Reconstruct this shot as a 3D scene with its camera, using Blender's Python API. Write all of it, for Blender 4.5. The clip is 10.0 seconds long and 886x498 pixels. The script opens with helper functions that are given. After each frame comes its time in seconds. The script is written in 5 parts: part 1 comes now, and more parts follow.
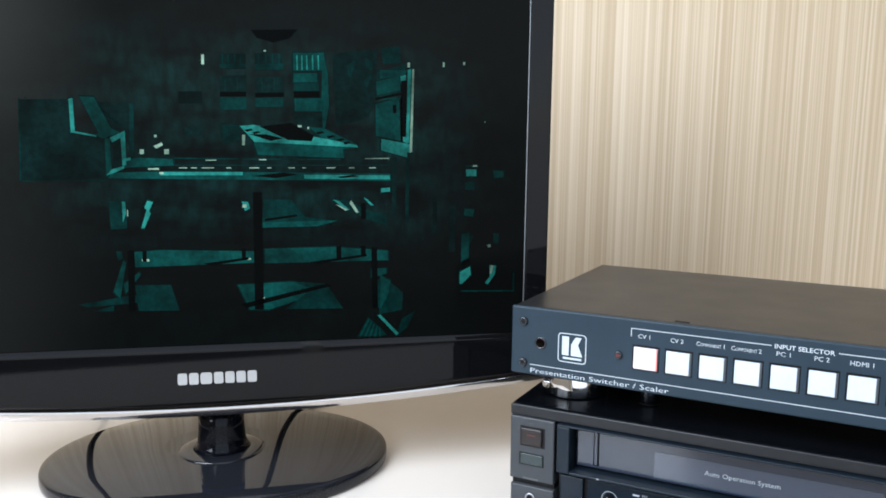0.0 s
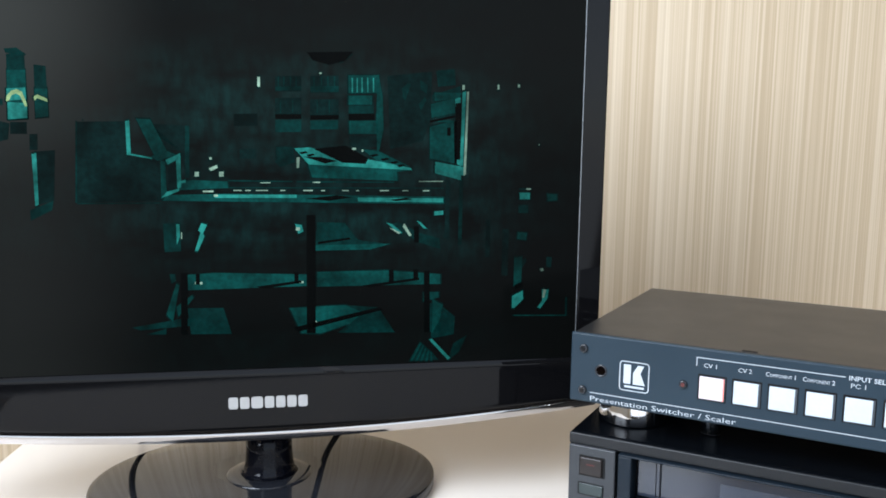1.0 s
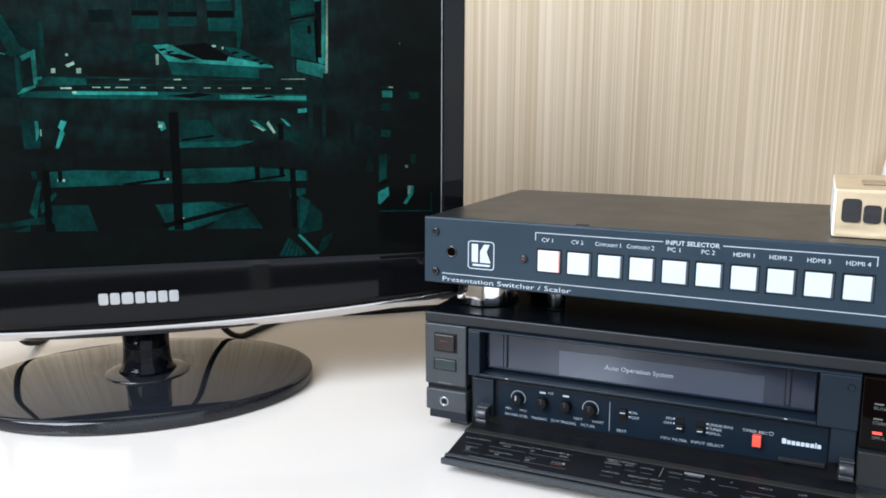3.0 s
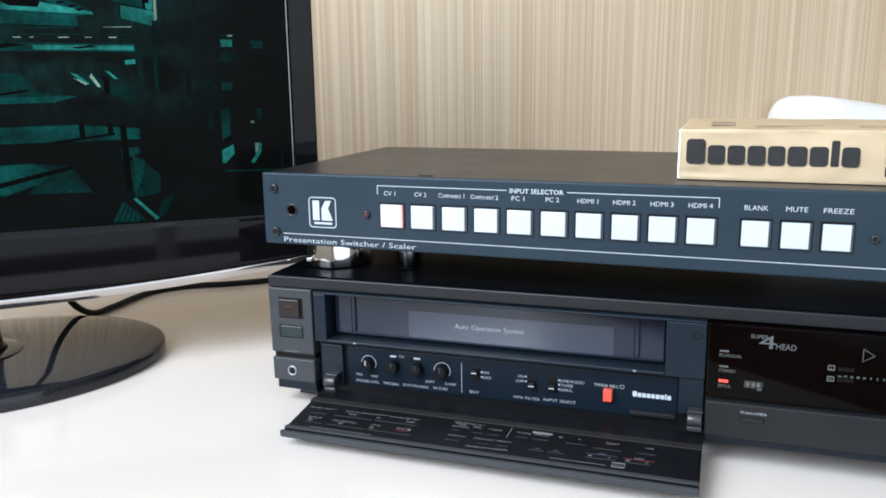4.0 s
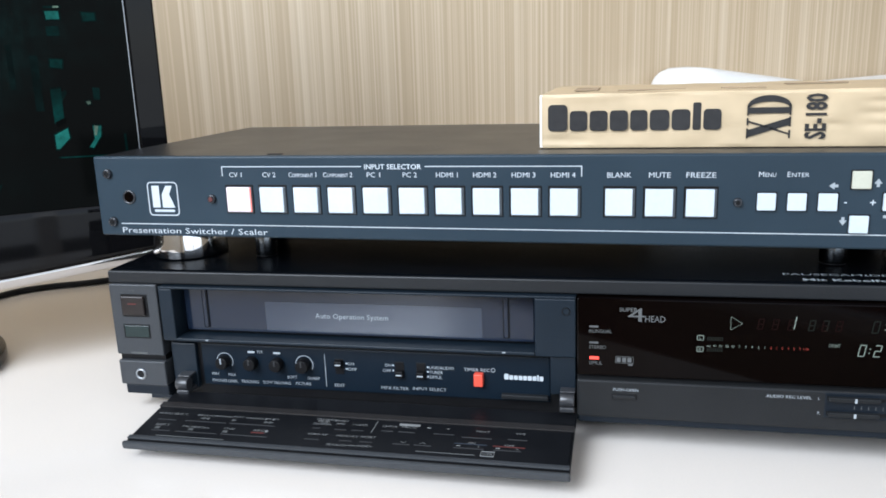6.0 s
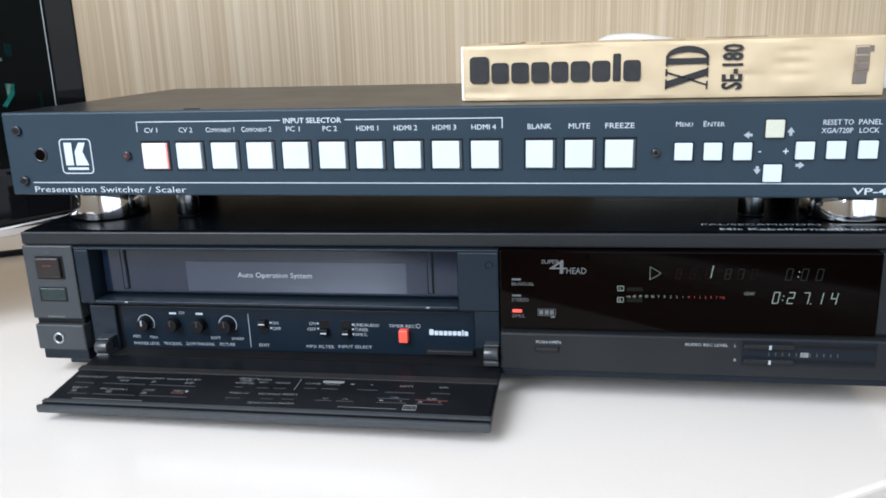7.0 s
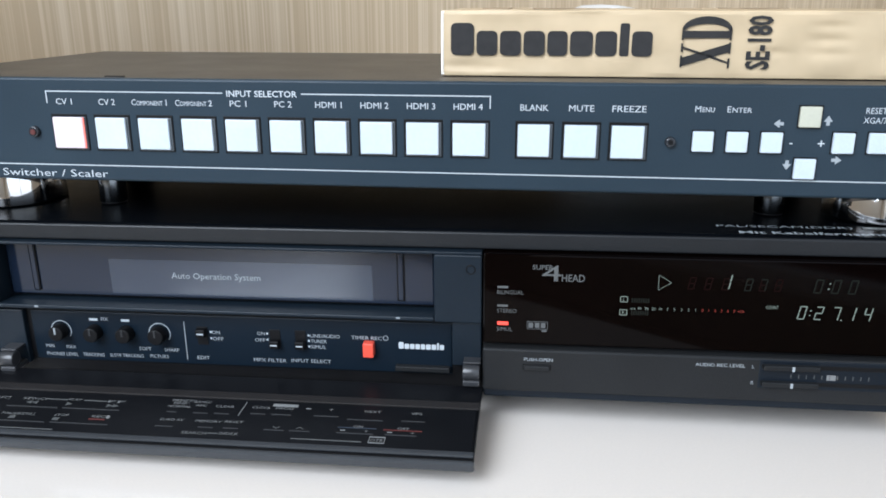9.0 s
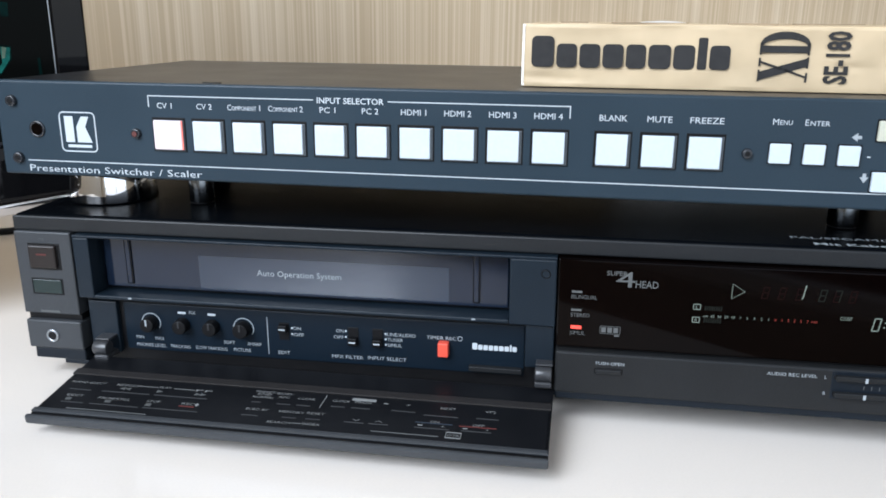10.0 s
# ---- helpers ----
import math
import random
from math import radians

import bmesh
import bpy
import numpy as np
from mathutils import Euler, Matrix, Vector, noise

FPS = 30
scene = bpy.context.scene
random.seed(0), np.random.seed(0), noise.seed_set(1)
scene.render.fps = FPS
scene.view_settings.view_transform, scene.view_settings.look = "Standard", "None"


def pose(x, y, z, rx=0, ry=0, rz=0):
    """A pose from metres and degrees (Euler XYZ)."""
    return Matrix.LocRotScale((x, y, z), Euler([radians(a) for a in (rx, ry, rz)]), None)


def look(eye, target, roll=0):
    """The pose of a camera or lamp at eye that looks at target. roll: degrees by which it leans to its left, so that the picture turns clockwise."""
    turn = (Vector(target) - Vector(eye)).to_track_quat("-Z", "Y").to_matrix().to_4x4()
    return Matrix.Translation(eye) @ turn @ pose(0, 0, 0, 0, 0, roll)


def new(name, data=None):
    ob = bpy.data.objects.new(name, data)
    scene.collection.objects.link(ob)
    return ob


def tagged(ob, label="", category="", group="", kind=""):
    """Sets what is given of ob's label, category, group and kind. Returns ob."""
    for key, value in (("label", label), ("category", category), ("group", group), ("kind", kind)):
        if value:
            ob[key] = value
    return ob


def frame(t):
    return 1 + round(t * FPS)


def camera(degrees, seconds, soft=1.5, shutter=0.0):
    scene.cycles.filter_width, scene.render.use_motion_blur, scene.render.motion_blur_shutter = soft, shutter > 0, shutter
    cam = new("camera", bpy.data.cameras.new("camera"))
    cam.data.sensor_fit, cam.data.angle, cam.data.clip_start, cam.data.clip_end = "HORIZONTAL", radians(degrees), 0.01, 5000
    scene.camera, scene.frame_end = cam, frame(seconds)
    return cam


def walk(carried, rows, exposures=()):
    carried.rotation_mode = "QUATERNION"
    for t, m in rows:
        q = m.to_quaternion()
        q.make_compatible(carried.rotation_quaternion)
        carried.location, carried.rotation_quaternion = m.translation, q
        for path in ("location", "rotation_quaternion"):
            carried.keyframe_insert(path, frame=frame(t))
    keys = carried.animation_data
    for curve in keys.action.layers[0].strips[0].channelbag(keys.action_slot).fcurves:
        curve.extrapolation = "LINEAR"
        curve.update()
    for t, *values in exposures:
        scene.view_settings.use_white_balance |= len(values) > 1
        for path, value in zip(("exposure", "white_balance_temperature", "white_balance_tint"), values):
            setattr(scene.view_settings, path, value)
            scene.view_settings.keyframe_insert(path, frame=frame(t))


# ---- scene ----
cam = camera(58.1, 10.0, soft=1.75)
PATH = [
    (0, (0.186, -0.441, 0.242), (-0.743, 1.308, -0.041), 0.6),
    (0.5, (0.164, -0.44, 0.242), (-0.8, 1.291, -0.031), 1.1),
    (1, (0.158, -0.448, 0.248), (-0.8, 1.29, -0.003), 0.8),
    (1.5, (0.162, -0.46, 0.242), (-0.8, 1.275, -0.009), 0.3),
    (2, (0.17, -0.467, 0.24), (-0.774, 1.275, -0.029), 0.4),
    (2.5, (0.187, -0.466, 0.229), (-0.718, 1.292, -0.073), 0.4),
    (2.8, (0.2076, -0.4488, 0.214), (-0.6714, 1.3148, -0.1262), 0.4),
    (3, (0.219, -0.448, 0.209), (-0.603, 1.34, -0.147), 0.2),
    (3.2, (0.232, -0.441, 0.204), (-0.535, 1.37, -0.159), 0.3),
    (4.3, (0.259, -0.389, 0.189), (-0.351, 1.466, -0.245), -1.1),
    (4.5, (0.262, -0.381, 0.187), (-0.304, 1.487, -0.25), -1.2),
    (5, (0.266, -0.364, 0.188), (-0.25, 1.514, -0.267), -1.5),
    (5.2, (0.27, -0.365, 0.184), (-0.245, 1.512, -0.274), -1.6),
    (6.3, (0.275, -0.367, 0.182), (-0.138, 1.535, -0.28), -1.8),
    (6.5, (0.28, -0.366, 0.175), (-0.119, 1.534, -0.304), -1.8),
    (7, (0.288, -0.363, 0.171), (-0.046, 1.54, -0.345), -1.7),
    (7.2, (0.296, -0.3606, 0.1724), (-0.0126, 1.5426, -0.3578), -1.6),
    (7.5, (0.3, -0.352, 0.172), (0.039, 1.551, -0.384), -1.7),
    (7.8, (0.295, -0.337, 0.171), (0.0524, 1.5604, -0.414), -1.6),
    (8, (0.285, -0.327, 0.168), (0.055, 1.57, -0.423), -1.4),
    (8.2, (0.279, -0.312, 0.167), (0.0524, 1.5766, -0.4514), -1.0),
    (8.5, (0.273, -0.301, 0.164), (0.079, 1.595, -0.441), -0.4),
    (9, (0.269, -0.307, 0.168), (0.059, 1.594, -0.419), -0.0),
    (9.5, (0.269, -0.311, 0.165), (0.021, 1.593, -0.397), 0.0),
    (10, (0.257, -0.321, 0.167), (-0.063, 1.574, -0.386), 0.5),
]
walk(cam, [(t, look(eye, target, roll)) for t, eye, target, roll in PATH], ((0, 0.06), (4.5, 0.03), (6.5, 0.04), (7.5, 0.0), (8, -0.10), (9, -0.09), (10, -0.04)))

# ---- light ----
TURN_ROOM = 33.0
ROOM = pose(0.436, -0.047, 0.0, 0, 0, TURN_ROOM)      # along the desk's front edge, towards the wall, up

world = bpy.data.worlds.new("daylight")
scene.world = world
world.use_nodes = True
wn = world.node_tree.nodes
sky = wn.new("ShaderNodeTexSky")
sky.sky_type, sky.sun_disc = "NISHITA", False
sky.sun_elevation, sky.sun_rotation = radians(48), radians(20)
wn["Background"].inputs["Strength"].default_value = 0.12
world.node_tree.links.new(sky.outputs[0], wn["Background"].inputs["Color"])


def window_lamp(name, s, t, z, width, height, facing, power, colour):
    data = bpy.data.lights.new(name, "AREA")
    data.shape, data.size, data.size_y, data.energy, data.color = "RECTANGLE", width, height, power, colour
    ob = new(name, data)
    ob.matrix_world = ROOM @ pose(s, t, z) @ look((0, 0, 0), facing)
    return ob


window_lamp("window_daylight_front", -0.15, -1.60, 0.90, 2.1, 2.62, (0, 1, -0.30), 23, (0.80, 0.88, 1.0))
window_lamp("window_daylight_side", -1.46, -0.55, 1.20, 1.1, 1.4, (1, 0.25, -0.40), 84, (0.78, 0.873, 1.0))

# ---- materials ----
MATS = {}


def material(name, colour, rough=0.5, metal=0.0, var=0.12, scale=25.0, fine=260.0, bump=0.03, coat=0.0, specular=0.5, glow=None, power=0.0, stretch=(1, 1, 1), rough_var=0.08):
    """A surface with coarse and fine variation of colour and gloss, and fine relief."""
    m = bpy.data.materials.new(name)
    m.use_nodes = True
    n, l = m.node_tree.nodes, m.node_tree.links
    p = n["Principled BSDF"]
    p.inputs["Metallic"].default_value = metal
    p.inputs["Specular IOR Level"].default_value = specular
    p.inputs["Coat Weight"].default_value = coat
    p.inputs["Coat Roughness"].default_value = 0.04
    co = n.new("ShaderNodeTexCoord")
    mp = n.new("ShaderNodeMapping")
    mp.inputs["Scale"].default_value = stretch
    l.new(co.outputs["Object"], mp.inputs["Vector"])
    big, small = n.new("ShaderNodeTexNoise"), n.new("ShaderNodeTexNoise")
    big.inputs["Scale"].default_value, small.inputs["Scale"].default_value = scale, fine
    big.inputs["Detail"].default_value = 4
    for k in (big, small):
        l.new(mp.outputs[0], k.inputs["Vector"])
    add = n.new("ShaderNodeMath")
    add.operation = "ADD"
    l.new(big.outputs["Fac"], add.inputs[0])
    l.new(small.outputs["Fac"], add.inputs[1])
    span = n.new("ShaderNodeMapRange")
    span.inputs["From Min"].default_value, span.inputs["From Max"].default_value = 0.7, 1.3
    l.new(add.outputs[0], span.inputs["Value"])
    mix = n.new("ShaderNodeMix")
    mix.data_type = "RGBA"
    mix.inputs["A"].default_value = (*[c * (1 - var) for c in colour], 1)
    mix.inputs["B"].default_value = (*[min(1, c * (1 + var)) for c in colour], 1)
    l.new(span.outputs[0], mix.inputs["Factor"])
    l.new(mix.outputs["Result"], p.inputs["Base Color"])
    r = n.new("ShaderNodeMapRange")
    r.inputs["From Min"].default_value, r.inputs["From Max"].default_value = 0.3, 0.7
    r.inputs["To Min"].default_value, r.inputs["To Max"].default_value = max(0.0, rough * (1 - rough_var)), min(1, rough * (1 + rough_var))
    l.new(big.outputs["Fac"], r.inputs["Value"])
    l.new(r.outputs[0], p.inputs["Roughness"])
    if bump:
        b = n.new("ShaderNodeBump")
        b.inputs["Strength"].default_value, b.inputs["Distance"].default_value = bump, 0.0006
        l.new(small.outputs["Fac"], b.inputs["Height"])
        l.new(b.outputs[0], p.inputs["Normal"])
    if glow:
        p.inputs["Emission Color"].default_value = (*glow, 1)
        p.inputs["Emission Strength"].default_value = power
    MATS[name] = m
    return m


def laminate():
    """Pale wood laminate with fine upright streaks."""
    m = bpy.data.materials.new("pale wood laminate")
    m.use_nodes = True
    n, l = m.node_tree.nodes, m.node_tree.links
    p = n["Principled BSDF"]
    p.inputs["Roughness"].default_value = 0.42
    co = n.new("ShaderNodeTexCoord")
    heights = []
    for scale, detail in (((9, 1, 0.08), 3), ((70, 1, 0.35), 5), ((240, 1, 0.8), 3), ((600, 1, 1.4), 2)):
        mp = n.new("ShaderNodeMapping")
        mp.inputs["Scale"].default_value = scale
        k = n.new("ShaderNodeTexNoise")
        k.inputs["Scale"].default_value, k.inputs["Detail"].default_value = 1.0, detail
        l.new(co.outputs["Object"], mp.inputs["Vector"])
        l.new(mp.outputs[0], k.inputs["Vector"])
        heights.append(k.outputs["Fac"])
    ramp = n.new("ShaderNodeValToRGB")
    e = ramp.color_ramp.elements
    e[0].position, e[0].color = 0.30, (0.53, 0.405, 0.265, 1)
    e[1].position, e[1].color = 0.72, (0.71, 0.585, 0.432, 1)
    mid = e.new(0.47)
    mid.color = (0.615, 0.485, 0.335, 1)
    total = None
    for h, w in zip(heights, (0.15, 0.20, 0.33, 0.32)):
        mul = n.new("ShaderNodeMath")
        mul.operation, mul.inputs[1].default_value = "MULTIPLY", w
        l.new(h, mul.inputs[0])
        if total is None:
            total = mul.outputs[0]
        else:
            a = n.new("ShaderNodeMath")
            a.operation = "ADD"
            l.new(total, a.inputs[0])
            l.new(mul.outputs[0], a.inputs[1])
            total = a.outputs[0]
    spread = n.new("ShaderNodeMapRange")
    spread.inputs["From Min"].default_value, spread.inputs["From Max"].default_value = 0.34, 0.72
    l.new(total, spread.inputs["Value"])
    l.new(spread.outputs[0], ramp.inputs["Fac"])
    l.new(ramp.outputs["Color"], p.inputs["Base Color"])
    b = n.new("ShaderNodeBump")
    b.inputs["Strength"].default_value, b.inputs["Distance"].default_value = 0.12, 0.0008
    l.new(heights[2], b.inputs["Height"])
    l.new(b.outputs[0], p.inputs["Normal"])
    return m


WOOD = laminate()
DESK = material("white desk laminate", (0.70, 0.64, 0.58), 0.12, var=0.02, scale=6, fine=900, bump=0.012, coat=0.0, rough_var=0.25, specular=0.55)
DESK_EDGE = material("white desk edging", (0.66, 0.655, 0.64), 0.35, var=0.03, scale=10)
PLASTER = material("grey-beige wall paint", (0.46, 0.415, 0.35), 0.8, var=0.04, scale=3, fine=200, bump=0.06)
FLOORING = material("beige-brown carpet", (0.27, 0.22, 0.17), 0.95, var=0.25, scale=4, fine=500, bump=0.3)
FRAME_WHITE = material("white window plastic", (0.80, 0.80, 0.79), 0.35, var=0.03)
STEEL_PAINT = material("dark powder-coated steel", (0.015, 0.015, 0.016), 0.34, var=0.14, scale=30, fine=1500, bump=0.10, specular=0.24)
# the blue of the reflected sky is put into the panel's base colour
PANEL_PAINT = material("dark panel paint with sky blue mixed in", (0.0180, 0.0315, 0.0440), 0.38, var=0.10, scale=22, fine=1800, bump=0.06, specular=0.24)
WHITE_PRINT = material("white print", (0.46, 0.50, 0.53), 0.6, var=0.05, bump=0)
GREY_PRINT = material("grey print", (0.30, 0.33, 0.35), 0.6, var=0.06, bump=0)
DIM_PRINT = material("worn dark grey print", (0.075, 0.079, 0.079), 0.6, var=0.1, bump=0)
KEY_WHITE = material("white translucent key plastic", (0.50, 0.57, 0.63), 0.38, var=0.04, scale=60, fine=900, bump=0.02)
KEY_LIT = material("white key plastic lit red inside", (0.62, 0.56, 0.58), 0.38, var=0.04, scale=60, fine=900, bump=0.02, glow=(1.0, 0.32, 0.34), power=0.10)
KEY_CREAM = material("yellowed key plastic", (0.47, 0.47, 0.38), 0.38, var=0.04, scale=60, fine=900, bump=0.02)
KEY_RED_GLOW = material("red glow in the key", (0.7, 0.25, 0.22), 0.4, glow=(1.0, 0.12, 0.08), power=0.55, var=0.1)
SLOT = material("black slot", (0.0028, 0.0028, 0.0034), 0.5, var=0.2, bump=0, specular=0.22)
CHROME = material("polished chrome", (0.86, 0.86, 0.87), 0.055, metal=1.0, var=0.02, bump=0)
REAR_METAL = material("dark metal of the inner feet", (0.26, 0.285, 0.31), 0.20, metal=1.0, var=0.05, bump=0.02)
DULL_STEEL = material("dull grey foot metal", (0.34, 0.36, 0.38), 0.28, metal=0.8, var=0.08, bump=0.02)
SCREW = material("black oxide screw", (0.016, 0.018, 0.022), 0.24, var=0.2, bump=0.05, specular=0.6)
RECORDER = material("dark grey recorder plastic", (0.0130, 0.0138, 0.0148), 0.38, var=0.12, scale=40, fine=1400, bump=0.12, specular=0.20)
# darker copy of the recorder plastic, with a recess's shade in its colour
RECORDER_DEEP = material("recorder plastic darkened as if recessed", (0.0058, 0.0092, 0.0140), 0.40, var=0.12, scale=40, fine=1400, bump=0.10, specular=0.20)
RECORDER_TOP = material("black recorder lid", (0.0020, 0.0026, 0.0036), 0.25, var=0.2, scale=30, fine=1600, bump=0.05, specular=0.010)
SMOKED = material("smoked cassette door", (0.0062, 0.0120, 0.0250), 0.11, var=0.03, scale=5, fine=40, bump=0.0, specular=0.58, rough_var=0.02)
DOOR_WINDOW = material("paler smoked window", (0.0160, 0.0260, 0.0450), 0.12, var=0.03, scale=5, fine=40, bump=0.0, specular=0.80, rough_var=0.02)
GLOSS_BLACK = material("glossy black display window", (0.0015, 0.0007, 0.0006), 0.05, var=0.3, scale=12, bump=0.0, specular=0.09)
PIANO = material("glossy black plastic", (0.010, 0.011, 0.014), 0.05, var=0.2, scale=8, fine=700, bump=0.004, specular=0.42)
NECK = material("black neck plastic", (0.003, 0.0035, 0.006), 0.10, var=0.2, scale=8, fine=700, bump=0.004, specular=0.14)
FRAME_BLACK = material("glossy black monitor frame", (0.0035, 0.0035, 0.004), 0.05, var=0.15, scale=8, fine=900, bump=0.003, specular=0.20)
SCREEN = material("dark screen with the film's black", (0.0012, 0.0015, 0.0015), 0.13, var=0.1, scale=5, fine=900, bump=0.0, specular=0.025, glow=(0.62, 0.80, 0.80), power=0.0040)
COVER = material("matt black cover", (0.012, 0.012, 0.013), 0.5, var=0.15, fine=1500, bump=0.1)
BLUE_CLEAR = material("blue tinted clear plastic", (0.015, 0.04, 0.42), 0.12, var=0.1, bump=0)
SILVER = material("satin silver", (0.50, 0.51, 0.52), 0.34, metal=0.9, var=0.04, bump=0)
RED_KEY = material("red timer key", (0.75, 0.085, 0.05), 0.40, var=0.06, bump=0.02)
GREEN_LENS = material("dark green lens", (0.006, 0.017, 0.017), 0.2, var=0.15, bump=0)
GOLD_CARD = material("gold-beige cardboard", (0.51, 0.390, 0.245), 0.42, metal=0.08, var=0.10, scale=24, fine=70, bump=0.35)
CARD_EDGE = material("worn pale cardboard edge", (0.84, 0.80, 0.72), 0.55, var=0.1, scale=120, fine=600, bump=0.3)
INK = material("dark grey ink", (0.026, 0.025, 0.025), 0.6, var=0.2, bump=0, specular=0.2)
INK_SOFT = material("brown-grey ink", (0.14, 0.11, 0.09), 0.5, var=0.15, bump=0)
WHITE_SHELL = material("white moulded plastic", (0.84, 0.84, 0.83), 0.45, var=0.02, scale=10, bump=0.02)
RUBBER = material("black cable rubber", (0.008, 0.008, 0.009), 0.5, var=0.15, bump=0.05, specular=0.2)
VFD = material("pale vacuum display segments", (0.13, 0.155, 0.135), 0.4, var=0.02, bump=0, glow=(0.62, 0.85, 0.68), power=0.06)
VFD_DIM = material("dim vacuum display segments", (0.006, 0.007, 0.006), 0.4, var=0.02, bump=0, glow=(0.60, 0.80, 0.66), power=0.0085, specular=0.1)
VFD_RED = material("dim red display segments", (0.12, 0.02, 0.015), 0.4, var=0.02, bump=0, glow=(1.0, 0.06, 0.03), power=0.16)
LED_RED = material("lit red lamp", (0.6, 0.05, 0.04), 0.3, var=0.02, bump=0, glow=(1.0, 0.08, 0.05), power=1.1)
KEY_EDGE = material("dark key outline", (0.022, 0.023, 0.025), 0.5, var=0.1, bump=0)
TRIM_GREY = material("satin grey recorder trim", (0.036, 0.039, 0.043), 0.34, var=0.10, scale=40, fine=1400, bump=0.10, specular=0.28)
CONTROL = material("black control panel", (0.0046, 0.0098, 0.0165), 0.34, var=0.10, scale=30, fine=1500, bump=0.06, specular=0.15)
FLAP_PRINT = material("thin grey print on the flap", (0.17, 0.175, 0.175), 0.6, var=0.08, bump=0)
HINGE = material("dark hinge plastic", (0.030, 0.031, 0.034), 0.30, var=0.1, bump=0.02)
STRIP = material("bright chrome strip", (0.56, 0.53, 0.51), 0.10, metal=1.0, var=0.03, bump=0)
FLAP_BLACK = material("black flap plastic", (0.0044, 0.0048, 0.0060), 0.36, var=0.12, scale=40, fine=1400, bump=0.06, specular=0.18)
FLAP_RIDGE = material("brown-grey flap ridge", (0.018, 0.0165, 0.0165), 0.40, var=0.10, scale=40, fine=1400, bump=0.10, specular=0.24)
BAY = material("blue-black bay plastic", (0.0070, 0.0125, 0.0190), 0.38, var=0.12, scale=40, fine=1400, bump=0.10, specular=0.22)
LID_FRONT = material("dark grey lid edge", (0.0150, 0.0160, 0.0175), 0.36, var=0.10, scale=40, fine=1400, bump=0.10, specular=0.24)
# pale colour stands in for light that comes through the vent slots
VENT = material("pale grey painted as light through the vents", (0.55, 0.58, 0.56), 0.5, var=0.1, bump=0)
KEY_BROWN = material("brown-black power key", (0.018, 0.014, 0.013), 0.3, var=0.1, bump=0.03, specular=0.3)
FADED_INK = material("faded brown ink", (0.30, 0.225, 0.15), 0.6, var=0.2, bump=0, specular=0.2)
KEY_RIM = material("dark grey key frame", (0.055, 0.066, 0.075), 0.4, var=0.1, bump=0)
RED_PRINT = material("red print", (0.080, 0.014, 0.012), 0.5, var=0.1, bump=0)
BLUE_PRINT = material("blue print", (0.016, 0.024, 0.036), 0.5, var=0.1, bump=0)


def picture_light(name, colour, power):
    """A lit patch of the film on the screen, uneven like a photograph."""
    m = material(name, (0.001, 0.0013, 0.0013), 0.13, var=0.1, bump=0, glow=colour, power=power, specular=0.025)
    n, l = m.node_tree.nodes, m.node_tree.links
    co, mul = n.new("ShaderNodeTexCoord"), n.new("ShaderNodeMath")
    mul.operation = "MULTIPLY"
    for i, (scale, detail, lo, hi) in enumerate(((45, 3, 0.38, 1.45), (300, 8, 0.72, 1.25))):
        k, r = n.new("ShaderNodeTexNoise"), n.new("ShaderNodeMapRange")
        k.inputs["Scale"].default_value, k.inputs["Detail"].default_value = scale, detail
        l.new(co.outputs["Object"], k.inputs["Vector"])
        r.inputs["From Min"].default_value, r.inputs["From Max"].default_value = 0.32, 0.68
        r.inputs["To Min"].default_value, r.inputs["To Max"].default_value = lo, hi * (power if i else 1.0)
        r.inputs["To Min"].default_value = lo * (power if i else 1.0)
        l.new(k.outputs["Fac"], r.inputs["Value"])
        l.new(r.outputs[0], mul.inputs[i])
    # the picture dims towards its edge
    sep, r, dim = n.new("ShaderNodeSeparateXYZ"), n.new("ShaderNodeMapRange"), n.new("ShaderNodeMath")
    l.new(co.outputs["Object"], sep.inputs[0])
    l.new(sep.outputs["X"], r.inputs["Value"])
    for key, v in (("From Min", 0.06), ("From Max", 0.19), ("To Min", 1.0), ("To Max", 0.42)):
        r.inputs[key].default_value = v
    dim.operation = "MULTIPLY"
    l.new(mul.outputs[0], dim.inputs[0])
    l.new(r.outputs[0], dim.inputs[1])
    l.new(dim.outputs[0], n["Principled BSDF"].inputs["Emission Strength"])
    return m


